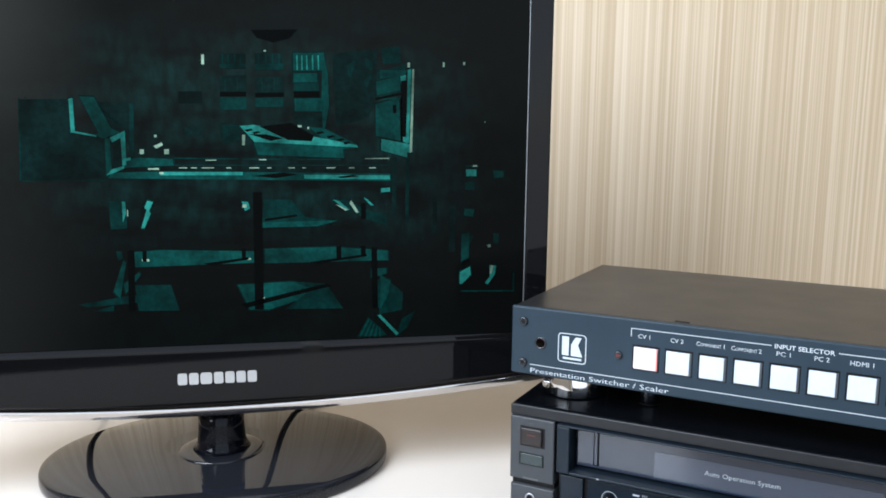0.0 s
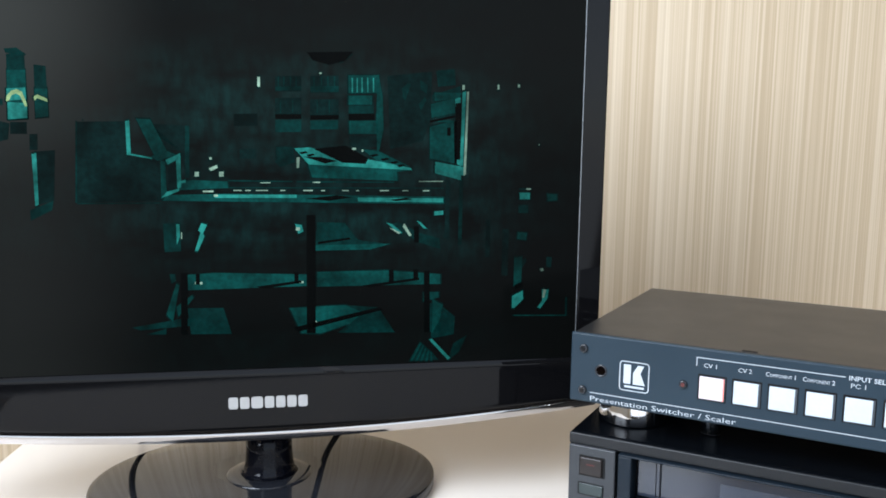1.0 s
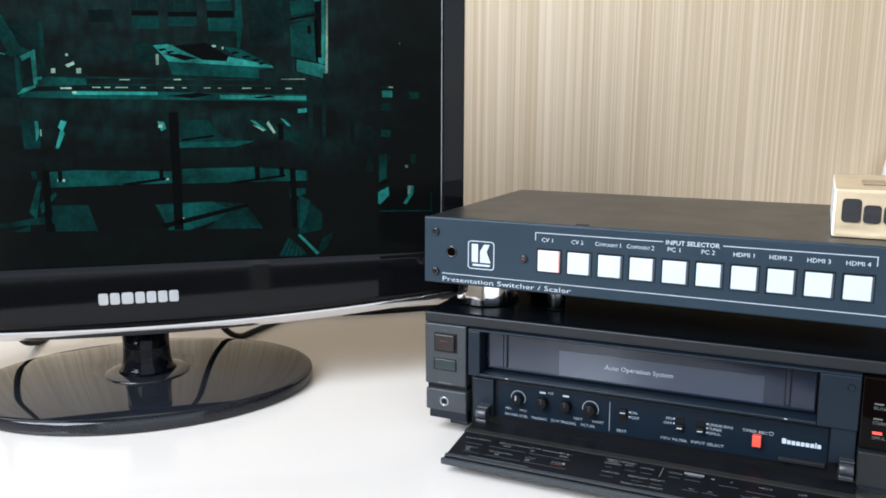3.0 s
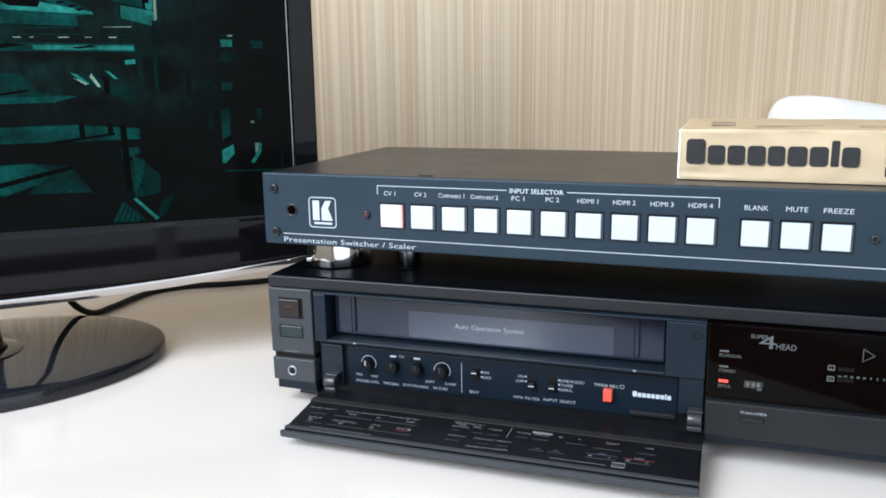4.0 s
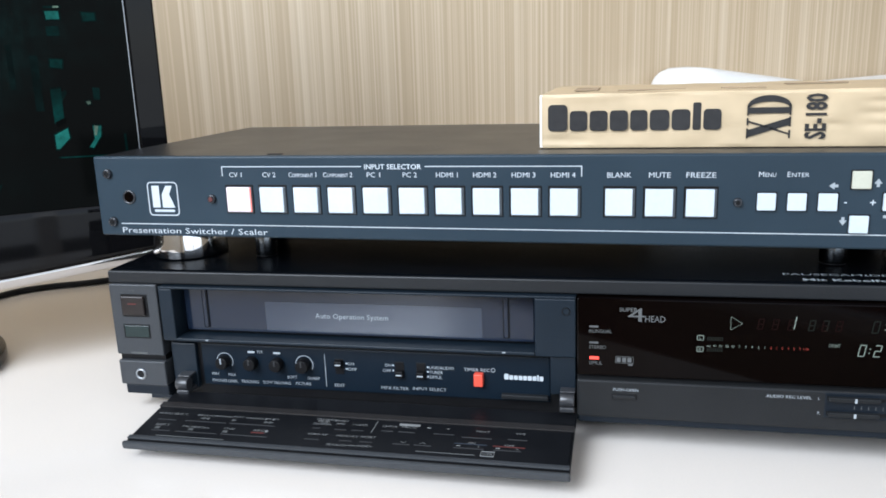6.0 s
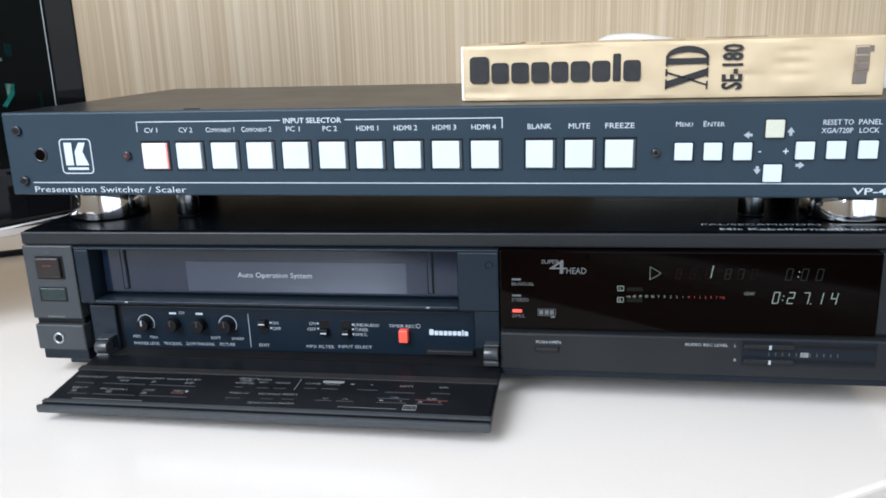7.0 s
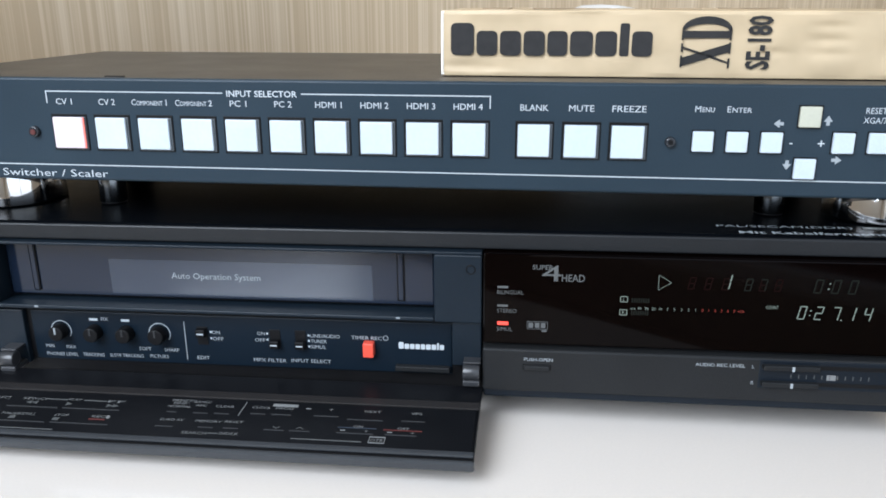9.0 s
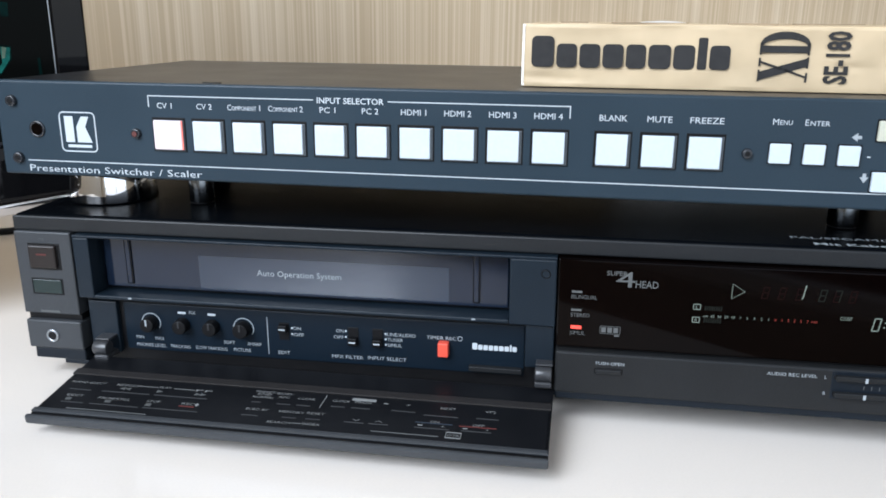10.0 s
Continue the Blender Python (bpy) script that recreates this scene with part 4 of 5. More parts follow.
part("base", monitor_base(), PIANO, monitor, "glossy black oval base plate")
part("neck_collar", neck_shape(((0.0300, 0.0290, 0.0148), (0.0300, 0.0290, 0.0157), (0.0285, 0.0275, 0.0163), (0.0215, 0.0205, 0.0168))), PIANO, monitor)
part("neck", neck_shape(((0.0205, 0.0190, 0.0165), (0.0180, 0.0166, 0.0195), (0.0167, 0.0154, 0.0250), (0.0161, 0.0148, 0.0340), (0.0163, 0.0149, 0.0500))), NECK, monitor)
part("neck_band", neck_shape(((0.0164, 0.0150, 0.0500), (0.0166, 0.0152, 0.0570), (0.0166, 0.0152, 0.0860))), BLUE_CLEAR, monitor, "blue tinted clear neck top")

# ---- video recorder ----
RZ = 0.0010
LEVEL = 0.0096                                        # its one end stands a little higher
vcr = thing("video_recorder", pose(0, 0, RZ - LEVEL * 0.22, 0, -0.55, 0), "dark grey video cassette recorder with its control flap open", "video recorder")
FY = -0.006
part("body", box(0.0065, 0.431, 0.012, 0.345, 0.010, 0.0725, 0.001), RECORDER, vcr)
part("lid", box(0.0025, 0.4365, FY + 0.0050, 0.350, 0.0728, 0.0805, 0.0016, 3), RECORDER_TOP, vcr, "black steel lid")
part("lid_front", box(0.0025, 0.4365, FY + 0.0034, FY + 0.0049, 0.0732, 0.0800, 0.0007), LID_FRONT, vcr)
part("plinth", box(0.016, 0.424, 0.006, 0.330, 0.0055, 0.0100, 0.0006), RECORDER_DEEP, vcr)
for fx, fy in ((0.045, 0.045), (0.395, 0.045), (0.045, 0.300), (0.395, 0.300)):
    low = -(RZ + LEVEL * (fx - 0.22))
    part("foot", drum((fx, fy, (0.0056 + low) / 2), 0.012, 0.0056 - low, "z", 32, bevel=0.0006), RUBBER, vcr)
# tower with power key and headphone socket
tower = part("end_block", box(0.0030, 0.0315, FY + 0.0020, 0.012, 0.0330, 0.0730, 0.0007), TRIM_GREY, vcr)
part("power_key_well", box(0.0096, 0.0257, FY + 0.0018, FY + 0.0035, 0.0549, 0.0677, 0.0003), SLOT, vcr)
part("power_key", box(0.0103, 0.0240, FY + 0.0003, FY + 0.0030, 0.0558, 0.0668, 0.0008), KEY_BROWN, vcr)
part("key_mark", bar(0.0146, 0.0622, 0.0050, 0.0008, FY + 0.0002), RED_PRINT, vcr)
part("indicator_well", box(0.0090, 0.0252, FY + 0.0018, FY + 0.0035, 0.0427, 0.0508, 0.0003), SLOT, vcr)
part("indicator_lens", box(0.0099, 0.0244, FY + 0.0015, FY + 0.0030, 0.0434, 0.0500, 0.0003), GREEN_LENS, vcr)
words("VTR", 0.0170, 0.0690, 0.0011, FY + 0.0019, DIM_PRINT, vcr)
part("faded_print", bar(0.0118, 0.0338, 0.0098, 0.0010, FY + 0.0019), DIM_PRINT, vcr)
part("socket_block", box(0.0042, 0.0324, FY + 0.0003, 0.012, 0.0162, 0.0303, 0.0008), TRIM_GREY, vcr)
part("socket_block_neck", box(0.0045, 0.0318, FY + 0.0030, 0.012, 0.0302, 0.0331, 0.0003), SLOT, vcr)
part("socket_block_foot", box(0.0062, 0.0324, FY + 0.0013, 0.012, 0.0106, 0.0161, 0.0006), RECORDER_DEEP, vcr)
part("socket_block_foot", box(0.0205, 0.0330, FY + 0.0020, 0.012, 0.0082, 0.0105, 0.0005), RECORDER_DEEP, vcr)
part("socket_ring", ring((0.0173, FY + 0.0001, 0.0228), 0.0026, 0.0006), DULL_STEEL, vcr, "chrome ring of the headphone socket")
part("socket_hole", drum((0.0173, FY + 0.0002, 0.0228), 0.0021, 0.0006, "y", 24), SLOT, vcr)
# cassette bay
part("bay_frame_top", box(0.0338, 0.2520, FY, 0.012, 0.0716, 0.0727, 0.0003), BAY, vcr)
part("bay_frame_side", box(0.0338, 0.0416, FY, 0.012, 0.0428, 0.0715, 0.0006), BAY, vcr)
part("bay_frame_end", box(0.2326, 0.2520, FY, 0.012, 0.0424, 0.0715, 0.0006), BAY, vcr)
part("bay_sill", box(0.0417, 0.2325, FY - 0.0004, 0.012, 0.0428, 0.0446, 0.0005), BAY, vcr)
# black sheet paints the shade in the gap round the door
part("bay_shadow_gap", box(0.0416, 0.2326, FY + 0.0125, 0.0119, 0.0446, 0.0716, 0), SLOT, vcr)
door = part("cassette_door", box(0.0432, 0.2316, FY + 0.0090, FY + 0.0124, 0.0462, 0.0713, 0.0006), SMOKED, vcr, "smoked cassette door with a pale window band")
part("door_window", box(0.0900, 0.2056, FY + 0.00892, FY + 0.0092, 0.0475, 0.0632, 0), DOOR_WINDOW, door)
for x in (0.0540, 0.2161):
    part("door_slot", box(x, x + 0.0032, FY + 0.0082, FY + 0.0092, 0.0482, 0.0704, 0.0003), SLOT, door)
    part("door_slot_rib", box(x + 0.0006, x + 0.0026, FY + 0.0079, FY + 0.0090, 0.0486, 0.0700, 0.0003), SMOKED, door)
words("Auto Operation System", 0.1376, 0.0552, 0.0027, FY + 0.0088, GREY_PRINT, vcr, width=0.0394)
part("latch_screw", ring((0.2475, FY - 0.0001, 0.0655), 0.0018, 0.00025, 24, 6), SLOT, vcr)
# two small highlights on the sill, painted as pale grey bars
part("sill_glint", bar(0.0588, 0.0436, 0.0016, 0.0007, FY - 0.0004), GREY_PRINT, vcr)
part("sill_glint", bar(0.2168, 0.0436, 0.0016, 0.0007, FY - 0.0004), GREY_PRINT, vcr)
# control panel below
CY = FY + 0.0060
# black sheet paints the shade behind and above the control panel
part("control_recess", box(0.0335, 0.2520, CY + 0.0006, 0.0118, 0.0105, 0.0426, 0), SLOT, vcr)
part("control_panel", box(0.0518, 0.2392, CY, CY + 0.003, 0.0164, 0.0396, 0.0004), CONTROL, vcr, "dark control panel with knobs and slide switches")
part("recess_cheek", box(0.0352, 0.0494, CY - 0.002, CY + 0.003, 0.0150, 0.0402, 0.0005), BAY, vcr)
part("recess_cheek", box(0.2396, 0.2518, CY - 0.004, CY + 0.003, 0.0225, 0.0418, 0.0005), BAY, vcr)


def knob(x, z, r, arc):
    k = part("knob", drum((x, CY - 0.0025, z), r, 0.005, "y", 32, r2=r * 0.92, bevel=0.0004), SLOT, vcr, "small black rotary knob")
    part("knob_pointer", box(x - 0.0004, x + 0.0004, CY - 0.0053, CY - 0.0048, z, z + r * 0.85, 0.0001), GREY_PRINT if x < 0.07 else KEY_EDGE, k)
    if arc:
        out = bmesh.new()
        R0, R1, N = r + 0.0008, r + 0.0012, 26
        a = [radians(215 - 250 * i / N) for i in range(N + 1)]
        for p, q in zip(a, a[1:]):
            flat([(x + R0 * math.cos(p), z + R0 * math.sin(p)), (x + R1 * math.cos(p), z + R1 * math.sin(p)), (x + R1 * math.cos(q), z + R1 * math.sin(q)), (x + R0 * math.cos(q), z + R0 * math.sin(q))], CY, out)
        part("scale_arc", out, GREY_PRINT, vcr)
    else:
        part("scale_mark", bar(x - 0.0022, z + r + 0.0016, 0.0038, 0.0010, CY), WHITE_PRINT, vcr)


knob(0.0652, 0.0303, 0.0036, True)
knob(0.0812, 0.0303, 0.0036, False)
knob(0.0959, 0.0303, 0.0036, False)
knob(0.1108, 0.0304, 0.0038, True)
for text, x, z, w in (("MIN", 0.0588, 0.0220, 0.0038), ("MAX", 0.0687, 0.0218, 0.0044), ("PHONES LEVEL", 0.0642, 0.0182, 0.0148), ("TRACKING", 0.0788, 0.0184, 0.0100), ("SLOW TRACKING", 0.0943, 0.0186, 0.0156), ("SOFT", 0.1034, 0.0222, 0.0055), ("SHARP", 0.1156, 0.0221, 0.0068), ("PICTURE", 0.1095, 0.0188, 0.0084), ("FIX", 0.0862, 0.0356, 0.0032), ("EDIT", 0.1298, 0.0190, 0.0056), ("ON", 0.1365, 0.0312, 0.0036), ("OFF", 0.1372, 0.0282, 0.0048), ("ON", 0.1566, 0.0314, 0.0034), ("OFF", 0.1560, 0.0284, 0.0046), ("MPX FILTER", 0.1598, 0.0190, 0.0146), ("INPUT SELECT", 0.1781, 0.0194, 0.0176), ("LINE/AUDIO", 0.1848, 0.0312, 0.0128), ("TUNER", 0.1819, 0.0287, 0.0070), ("SIMUL", 0.1817, 0.0261, 0.0066), ("TIMER REC", 0.2028, 0.0311, 0.0132)):
    words(text, x, z, 0.0016, CY, GREY_PRINT, vcr, width=w)
part("divider_line", bar(0.1222, 0.0185, 0.0003, 0.0180, CY), GREY_PRINT, vcr)
part("clock_mark", ring((0.2110, CY, 0.0320), 0.0010, 0.00016, 20, 6), GREY_PRINT, vcr)


def slide(x, z, up):
    part("switch_slot", box(x - 0.0024, x + 0.0024, CY - 0.0003, CY + 0.0008, z - 0.0042, z + 0.0042, 0.0002), SLOT, vcr)
    dz = 0.0018 if up else -0.0020
    k = part("slide_switch", box(x - 0.0020, x + 0.0020, CY - 0.0030, CY, z + dz - 0.0018, z + dz + 0.0018, 0.0004), SLOT, vcr)
    part("switch_line", bar(x - 0.0015, z + dz - 0.0003, 0.0030, 0.0005, CY - 0.0030), WHITE_PRINT, k)


slide(0.1303, 0.0302, True)
slide(0.1628, 0.0300, False)
slide(0.1740, 0.0300, False)
for x, z in ((0.1341, 0.0316), (0.1341, 0.0287), (0.1593, 0.0318), (0.1593, 0.0290), (0.1776, 0.0316), (0.1776, 0.0291), (0.1776, 0.0265)):
    part("switch_dot", bar(x - 0.0004, z, 0.0008, 0.0008, CY), WHITE_PRINT, vcr)
part("timer_key", box(0.2016, 0.2062, CY - 0.0035, CY + 0.001, 0.0241, 0.0306, 0.0005), RED_KEY, vcr, "bright red timer key")
blocks(WORD_B, 0.2165, 0.2362, 0.0275, 0.0305, CY, WHITE_PRINT, vcr, tall=(0, 7))
part("flap_latch", box(0.2152, 0.2384, CY - 0.0030, CY, 0.0182, 0.0205, 0.0004), RECORDER, vcr)
for x, z, r in ((0.0445, 0.0200, 0.0033), (0.2480, 0.0222, 0.0032)):
    hinge = part("hinge", drum((x, FY - 0.0030, z), r, 0.0070, "x", 24, bevel=0.0005), HINGE, vcr, "dark grey flap hinge")
    part("hinge_arm", box(x - 0.0036, x + 0.0036, FY - 0.0052, CY, z - 0.0058, z - 0.0030, 0.0008), HINGE, hinge)
    part("hinge_tab", box(x - 0.0034, x + 0.0038, FY - 0.0030, CY, z + 0.0034, z + 0.0044, 0.0004), HINGE, hinge)


def flap_part(name, x0, x1, a, b, h0, h1, mat, parent, bevel=0.0004):
    """A piece on the open flap: a to b along it from the hinge, h above its back."""
    ob = part(name, box(x0, x1, -b, -a, h0, h1, bevel), mat, parent)
    return ob


flap = thing("flap", pose(0, FY - 0.0015, 0.0108, 6.5), "", "")
flap.parent = vcr
flap_part("flap_board", 0.0395, 0.2525, 0.0, 0.0474, 0.0012, 0.0045, FLAP_BLACK, flap)
flap.name = "control_flap"
flap_part("flap_ridge", 0.0395, 0.2525, 0.0130, 0.0176, 0.0046, 0.0056, FLAP_RIDGE, flap)
flap_part("flap_key_sheet", 0.0408, 0.2515, 0.0178, 0.0441, 0.0046, 0.0051, FLAP_BLACK, flap, 0.0002)
flap_part("flap_lip", 0.0395, 0.2525, 0.0443, 0.0472, 0.0046, 0.0057, TRIM_GREY, flap, 0.0006)
flap_part("flap_lip_groove", 0.0400, 0.2520, 0.0473, 0.0482, 0.0020, 0.0046, SLOT, flap, 0.0002)
flap_part("flap_lip", 0.0385, 0.2528, 0.0483, 0.0506, 0.0010, 0.0050, TRIM_GREY, flap, 0.0009)
FLAT_UP = Matrix.Identity(4)


def on_flap(text, x, a, w, h=0.0015, mat=FLAP_PRINT):
    ob = words(text, x, 0.0054, h, -a + 0.0002, mat, flap, width=w, tilt=FLAT_UP)
    return ob


def dash_on_flap(x, a, w, mat=KEY_EDGE, h=0.0005, name="key_edge"):
    return part(name, box(x, x + w, -a, -a + h, 0.0051, 0.0055, 0.0001), mat, flap)


for text, x, a, w in (("AUDIO SELECT", 0.0515, 0.0246, 0.0162), ("REW/CF", 0.0705, 0.0245, 0.0107), ("PLAY", 0.0874, 0.0239, 0.0054), ("FF", 0.1052, 0.0242, 0.0073), ("EJECT", 0.0515, 0.0347, 0.0077), ("PAUSE/STILL", 0.0697, 0.0350, 0.0145), ("STOP", 0.0875, 0.0347, 0.0058), ("REC", 0.1030, 0.0345, 0.0058),
                      ("PRESET/", 0.1324, 0.0213, 0.0090), ("FINE/", 0.1322, 0.0231, 0.0062), ("NORMAL", 0.1324, 0.0253, 0.0095), ("BAND/", 0.1408, 0.0216, 0.0070), ("AFC", 0.1410, 0.0241, 0.0046), ("CLEAR", 0.1509, 0.0240, 0.0076), ("EURO AV", 0.1331, 0.0342, 0.0094), ("MEMORY", 0.1479, 0.0342, 0.0106), ("RESET", 0.1581, 0.0338, 0.0074),
                      ("SEARCH", 0.1450, 0.0418, 0.0098), ("INDEX", 0.1585, 0.0413, 0.0073), ("CLOCK", 0.1659, 0.0236, 0.0075), ("PROG", 0.1753, 0.0234, 0.0071), ("+", 0.1941, 0.0228, 0.0020), ("NEXT", 0.2109, 0.0231, 0.0064), ("VPS", 0.2282, 0.0231, 0.0044), ("ON", 0.2070, 0.0330, 0.0036), ("OFF", 0.2245, 0.0331, 0.0046), ("OTR", 0.2156, 0.0409, 0.0048)):
    on_flap(text, x, a, w)
# seams of the long keys
for x, a, w in ((0.0460, 0.0296, 0.010), (0.0610, 0.0294, 0.022), (0.0850, 0.0293, 0.024), (0.0480, 0.0392, 0.010), (0.0610, 0.0391, 0.022), (0.0850, 0.0389, 0.024), (0.1285, 0.0285, 0.004), (0.1395, 0.0285, 0.006), (0.1480, 0.0283, 0.006), (0.1280, 0.0380, 0.007), (0.1450, 0.0375, 0.006), (0.1550, 0.0373, 0.006),
                (0.1625, 0.0272, 0.006), (0.1710, 0.0271, 0.008), (0.1880, 0.0268, 0.010), (0.2017, 0.0281, 0.014), (0.2230, 0.0276, 0.009), (0.1710, 0.0371, 0.008), (0.1810, 0.0370, 0.008), (0.1995, 0.0368, 0.014), (0.2180, 0.0366, 0.012)):
    dash_on_flap(x, a, w)
dash_on_flap(0.0995, 0.0358, 0.0068, RED_PRINT, 0.0006, "red_line")
dash_on_flap(0.2170, 0.0336, 0.0148, RED_PRINT, 0.0004, "red_line")
dash_on_flap(0.1992, 0.0333, 0.0151, BLUE_PRINT, 0.0004, "blue_line")
dash_on_flap(0.1700, 0.0214, 0.0103, FLAP_PRINT, 0.0015, "light_patch")
part("record_dot", drum((0.1068, -0.0338, 0.0053), 0.0008, 0.0004, "z", 16), FLAP_PRINT, flap)
for x, a, w in ((0.0757, 0.0236, 0.0085), (0.0912, 0.0235, 0.0098), (0.0530, 0.0434, 0.0360), (0.1830, 0.0416, 0.0270), (0.1503, 0.0408, 0.0040)):
    dash_on_flap(x, a, w, DIM_PRINT, 0.0003, "print_line")
for x in (0.1848, 0.2015, 0.2196):
    dash_on_flap(x - 0.0010, 0.0222 if x < 0.19 else 0.0350, 0.0020, FLAP_PRINT, 0.0003, "minus_mark")
for x in (0.2107, 0.2283):
    on_flap("+", x, 0.0356, 0.0016)
for x0, x1, a, h in ((0.2125, 0.2187, 0.0418, 0.0003), (0.2125, 0.2187, 0.0383, 0.0003)):
    dash_on_flap(x0, a, x1 - x0, FLAP_PRINT, h, "print_box")
for x in (0.2125, 0.2184):
    dash_on_flap(x, 0.0418, 0.0003, FLAP_PRINT, 0.0035, "print_box")


def mark_on_flap(name, points, x, a, mat):
    part(name, flat(points, 0), mat, flap).matrix_basis = pose(x, -a, 0.0053, -90)


mark_on_flap("slash_line", [(0.0, 0.0), (0.0003, 0.0), (0.0009, 0.0095), (0.0006, 0.0095)], 0.1580, 0.0288, FLAP_PRINT)
for x, way in ((0.0690, -1), (0.0715, -1), (0.0862, 1), (0.1035, 1), (0.1060, 1)):
    mark_on_flap("transport_symbol", [(x0 * way, z0) for x0, z0 in ((-0.0012, 0.0), (0.0013, 0.0010), (-0.0012, 0.0020))][::way], x, 0.0272, DIM_PRINT)
for x, a in ((0.0500, 0.0374), (0.0680, 0.0372), (0.0863, 0.0372)):
    mark_on_flap("transport_symbol", [(-0.0013, 0.0), (0.0013, 0.0), (0.0013, 0.0016), (-0.0013, 0.0016)], x, a, DIM_PRINT)
for x, flip in ((0.1755, -1), (0.1848, 1)):
    mark_on_flap("arrow_mark", [(q, flip * z0) for q, z0 in ((-0.0014, -0.0006), (0.0, 0.0004), (0.0014, -0.0006), (0.0014, -0.0002), (0.0, 0.0008), (-0.0014, -0.0002))], x, 0.0350, DIM_PRINT)

# display side
display = part("display_window", box(0.2526, 0.4180, FY - 0.0012, 0.012, 0.0347, 0.0727, 0.0006), GLOSS_BLACK, vcr, "glossy black display window")
part("display_end_cap", box(0.4182, 0.4345, FY - 0.0008, 0.012, 0.0352, 0.0727, 0.0006), RECORDER, vcr)
part("lower_fascia", box(0.2526, 0.4336, FY - 0.0035, 0.012, 0.0146, 0.0334, 0.0010), RECORDER, vcr)
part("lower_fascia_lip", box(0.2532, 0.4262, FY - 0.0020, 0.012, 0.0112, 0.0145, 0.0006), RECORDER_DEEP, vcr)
part("seam", box(0.2526, 0.4335, FY + 0.0010, 0.0118, 0.0333, 0.0348, 0), SLOT, vcr)
DY = FY - 0.0012
words("SUPER", 0.2761, 0.0668, 0.0019, DY, DIM_PRINT, vcr, width=0.0082, bold=0.01)
words("4", 0.2795, 0.0621, 0.0066, DY, DIM_PRINT, vcr, width=0.0075)
words("HEAD", 0.2880, 0.0621, 0.0030, DY, DIM_PRINT, vcr, width=0.0090, bold=0.01)
for text, z, w in (("BILINGUAL", 0.0561, 0.0104), ("STEREO", 0.0482, 0.0078), ("SIMUL", 0.0403, 0.0062)):
    words(text, 0.2582, z, 0.0017, DY, DIM_PRINT, vcr, width=w, align="l")
part("dark_lamp", bar(0.2583, 0.0586, 0.0042, 0.0009, DY), DIM_PRINT, vcr)
part("dark_lamp", bar(0.2583, 0.0507, 0.0042, 0.0009, DY), DIM_PRINT, vcr)
part("red_lamp", box(0.2584, 0.2628, DY - 0.0003, DY + 0.0005, 0.0429, 0.0443, 0.0001), LED_RED, vcr, "lit red indicator lamp")
out = bmesh.new()
for a, b, w, h in ((0.2703, 0.0414, 0.0083, 0.0002), (0.2703, 0.0446, 0.0083, 0.0002), (0.2703, 0.0414, 0.0002, 0.0034), (0.2784, 0.0414, 0.0002, 0.0034), (0.2709, 0.0420, 0.0019, 0.0022), (0.2734, 0.0420, 0.0019, 0.0022), (0.2758, 0.0420, 0.0019, 0.0022), (0.2762, 0.0404, 0.0020, 0.0007)):
    bar(a, b, w, h, DY, 0, out)
part("format_mark", out, DIM_PRINT, vcr)
out = bmesh.new()
for i in range(8):
    bar(0.3207, 0.0597 + i * 0.00077, 0.0003, 0.0004, DY, 0, out)
for i in range(8):
    for z in (0.0597 + 0.00038 * i, 0.0654 - 0.00038 * i):
        bar(0.3211 + 0.00060 * i, z, 0.0003, 0.0003, DY, 0, out)
part("play_symbol", out, VFD, vcr)
for z, lab in ((0.0541, "L"), (0.0486, "R")):
    out = bmesh.new()
    for a, b, w, h in ((0.3065, z, 0.0030, 0.0003), (0.3065, z + 0.0022, 0.0030, 0.0003), (0.3065, z, 0.0003, 0.0025), (0.3092, z, 0.0003, 0.0025)):
        bar(a, b, w, h, DY, 0, out)
    part("channel_box", out, VFD, vcr)
    words(lab, 0.3080, z + 0.0006, 0.0013, DY, VFD, vcr)
    out = bmesh.new()
    for i in range(8):
        bar(0.3110 + i * 0.00088, z + 0.0003 * (lab == "R"), 0.0005, 0.0018, DY, 0, out)
    part("level_bars", out, VFD_DIM, vcr)
for i, text in enumerate(("-oo", "40", "30", "20", "10", "7", "5", "3", "2", "1")):
    words(text, 0.3115 + i * 0.00268, 0.0512, 0.0011, DY, VFD, vcr)
for i, text in enumerate(("0", "1", "2", "3", "5", "7", "+10")):
    words(text, 0.3382 + i * 0.00240, 0.0512, 0.0011, DY, VFD_RED, vcr)
# faint red emission added so the segments that are off still show
GHOST = material("faintly glowing red ghost segments", (0.003, 0.0005, 0.0005), 0.4, var=0.1, bump=0, glow=(1.0, 0.04, 0.02), power=0.005, specular=0.1)
for x in (0.3318, 0.3380, 0.3445, 0.3530, 0.3584, 0.3640):
    digit("8", x, 0.0602, 0.0050, DY + 0.00004, GHOST, vcr)
digit("1", 0.3445, 0.0607, 0.0060, DY, VFD, vcr)
digit("8", 0.3530, 0.0602, 0.0050, DY, VFD_DIM, vcr)
digit("7", 0.3584, 0.0602, 0.0050, DY, VFD_DIM, vcr)
for i, d in enumerate("000"):
    digit(d, 0.3785 + (0.0064 if i else 0) + (0.0062 if i == 2 else 0), 0.0600, 0.0056, DY, VFD_DIM, vcr)
for i, (d, x) in enumerate((("0", 0.3737), ("2", 0.3799), ("7", 0.3862), ("1", 0.3918), ("4", 0.3978))):
    digit(d, x, 0.0492, 0.0055, DY, VFD, vcr)
for x, z in ((0.3781, 0.0507), (0.3784, 0.0526), (0.3898, 0.0491), (0.3838, 0.0616), (0.3841, 0.0638)):
    part("display_dot", bar(x, z, 0.0005, 0.0005, DY), VFD, vcr)
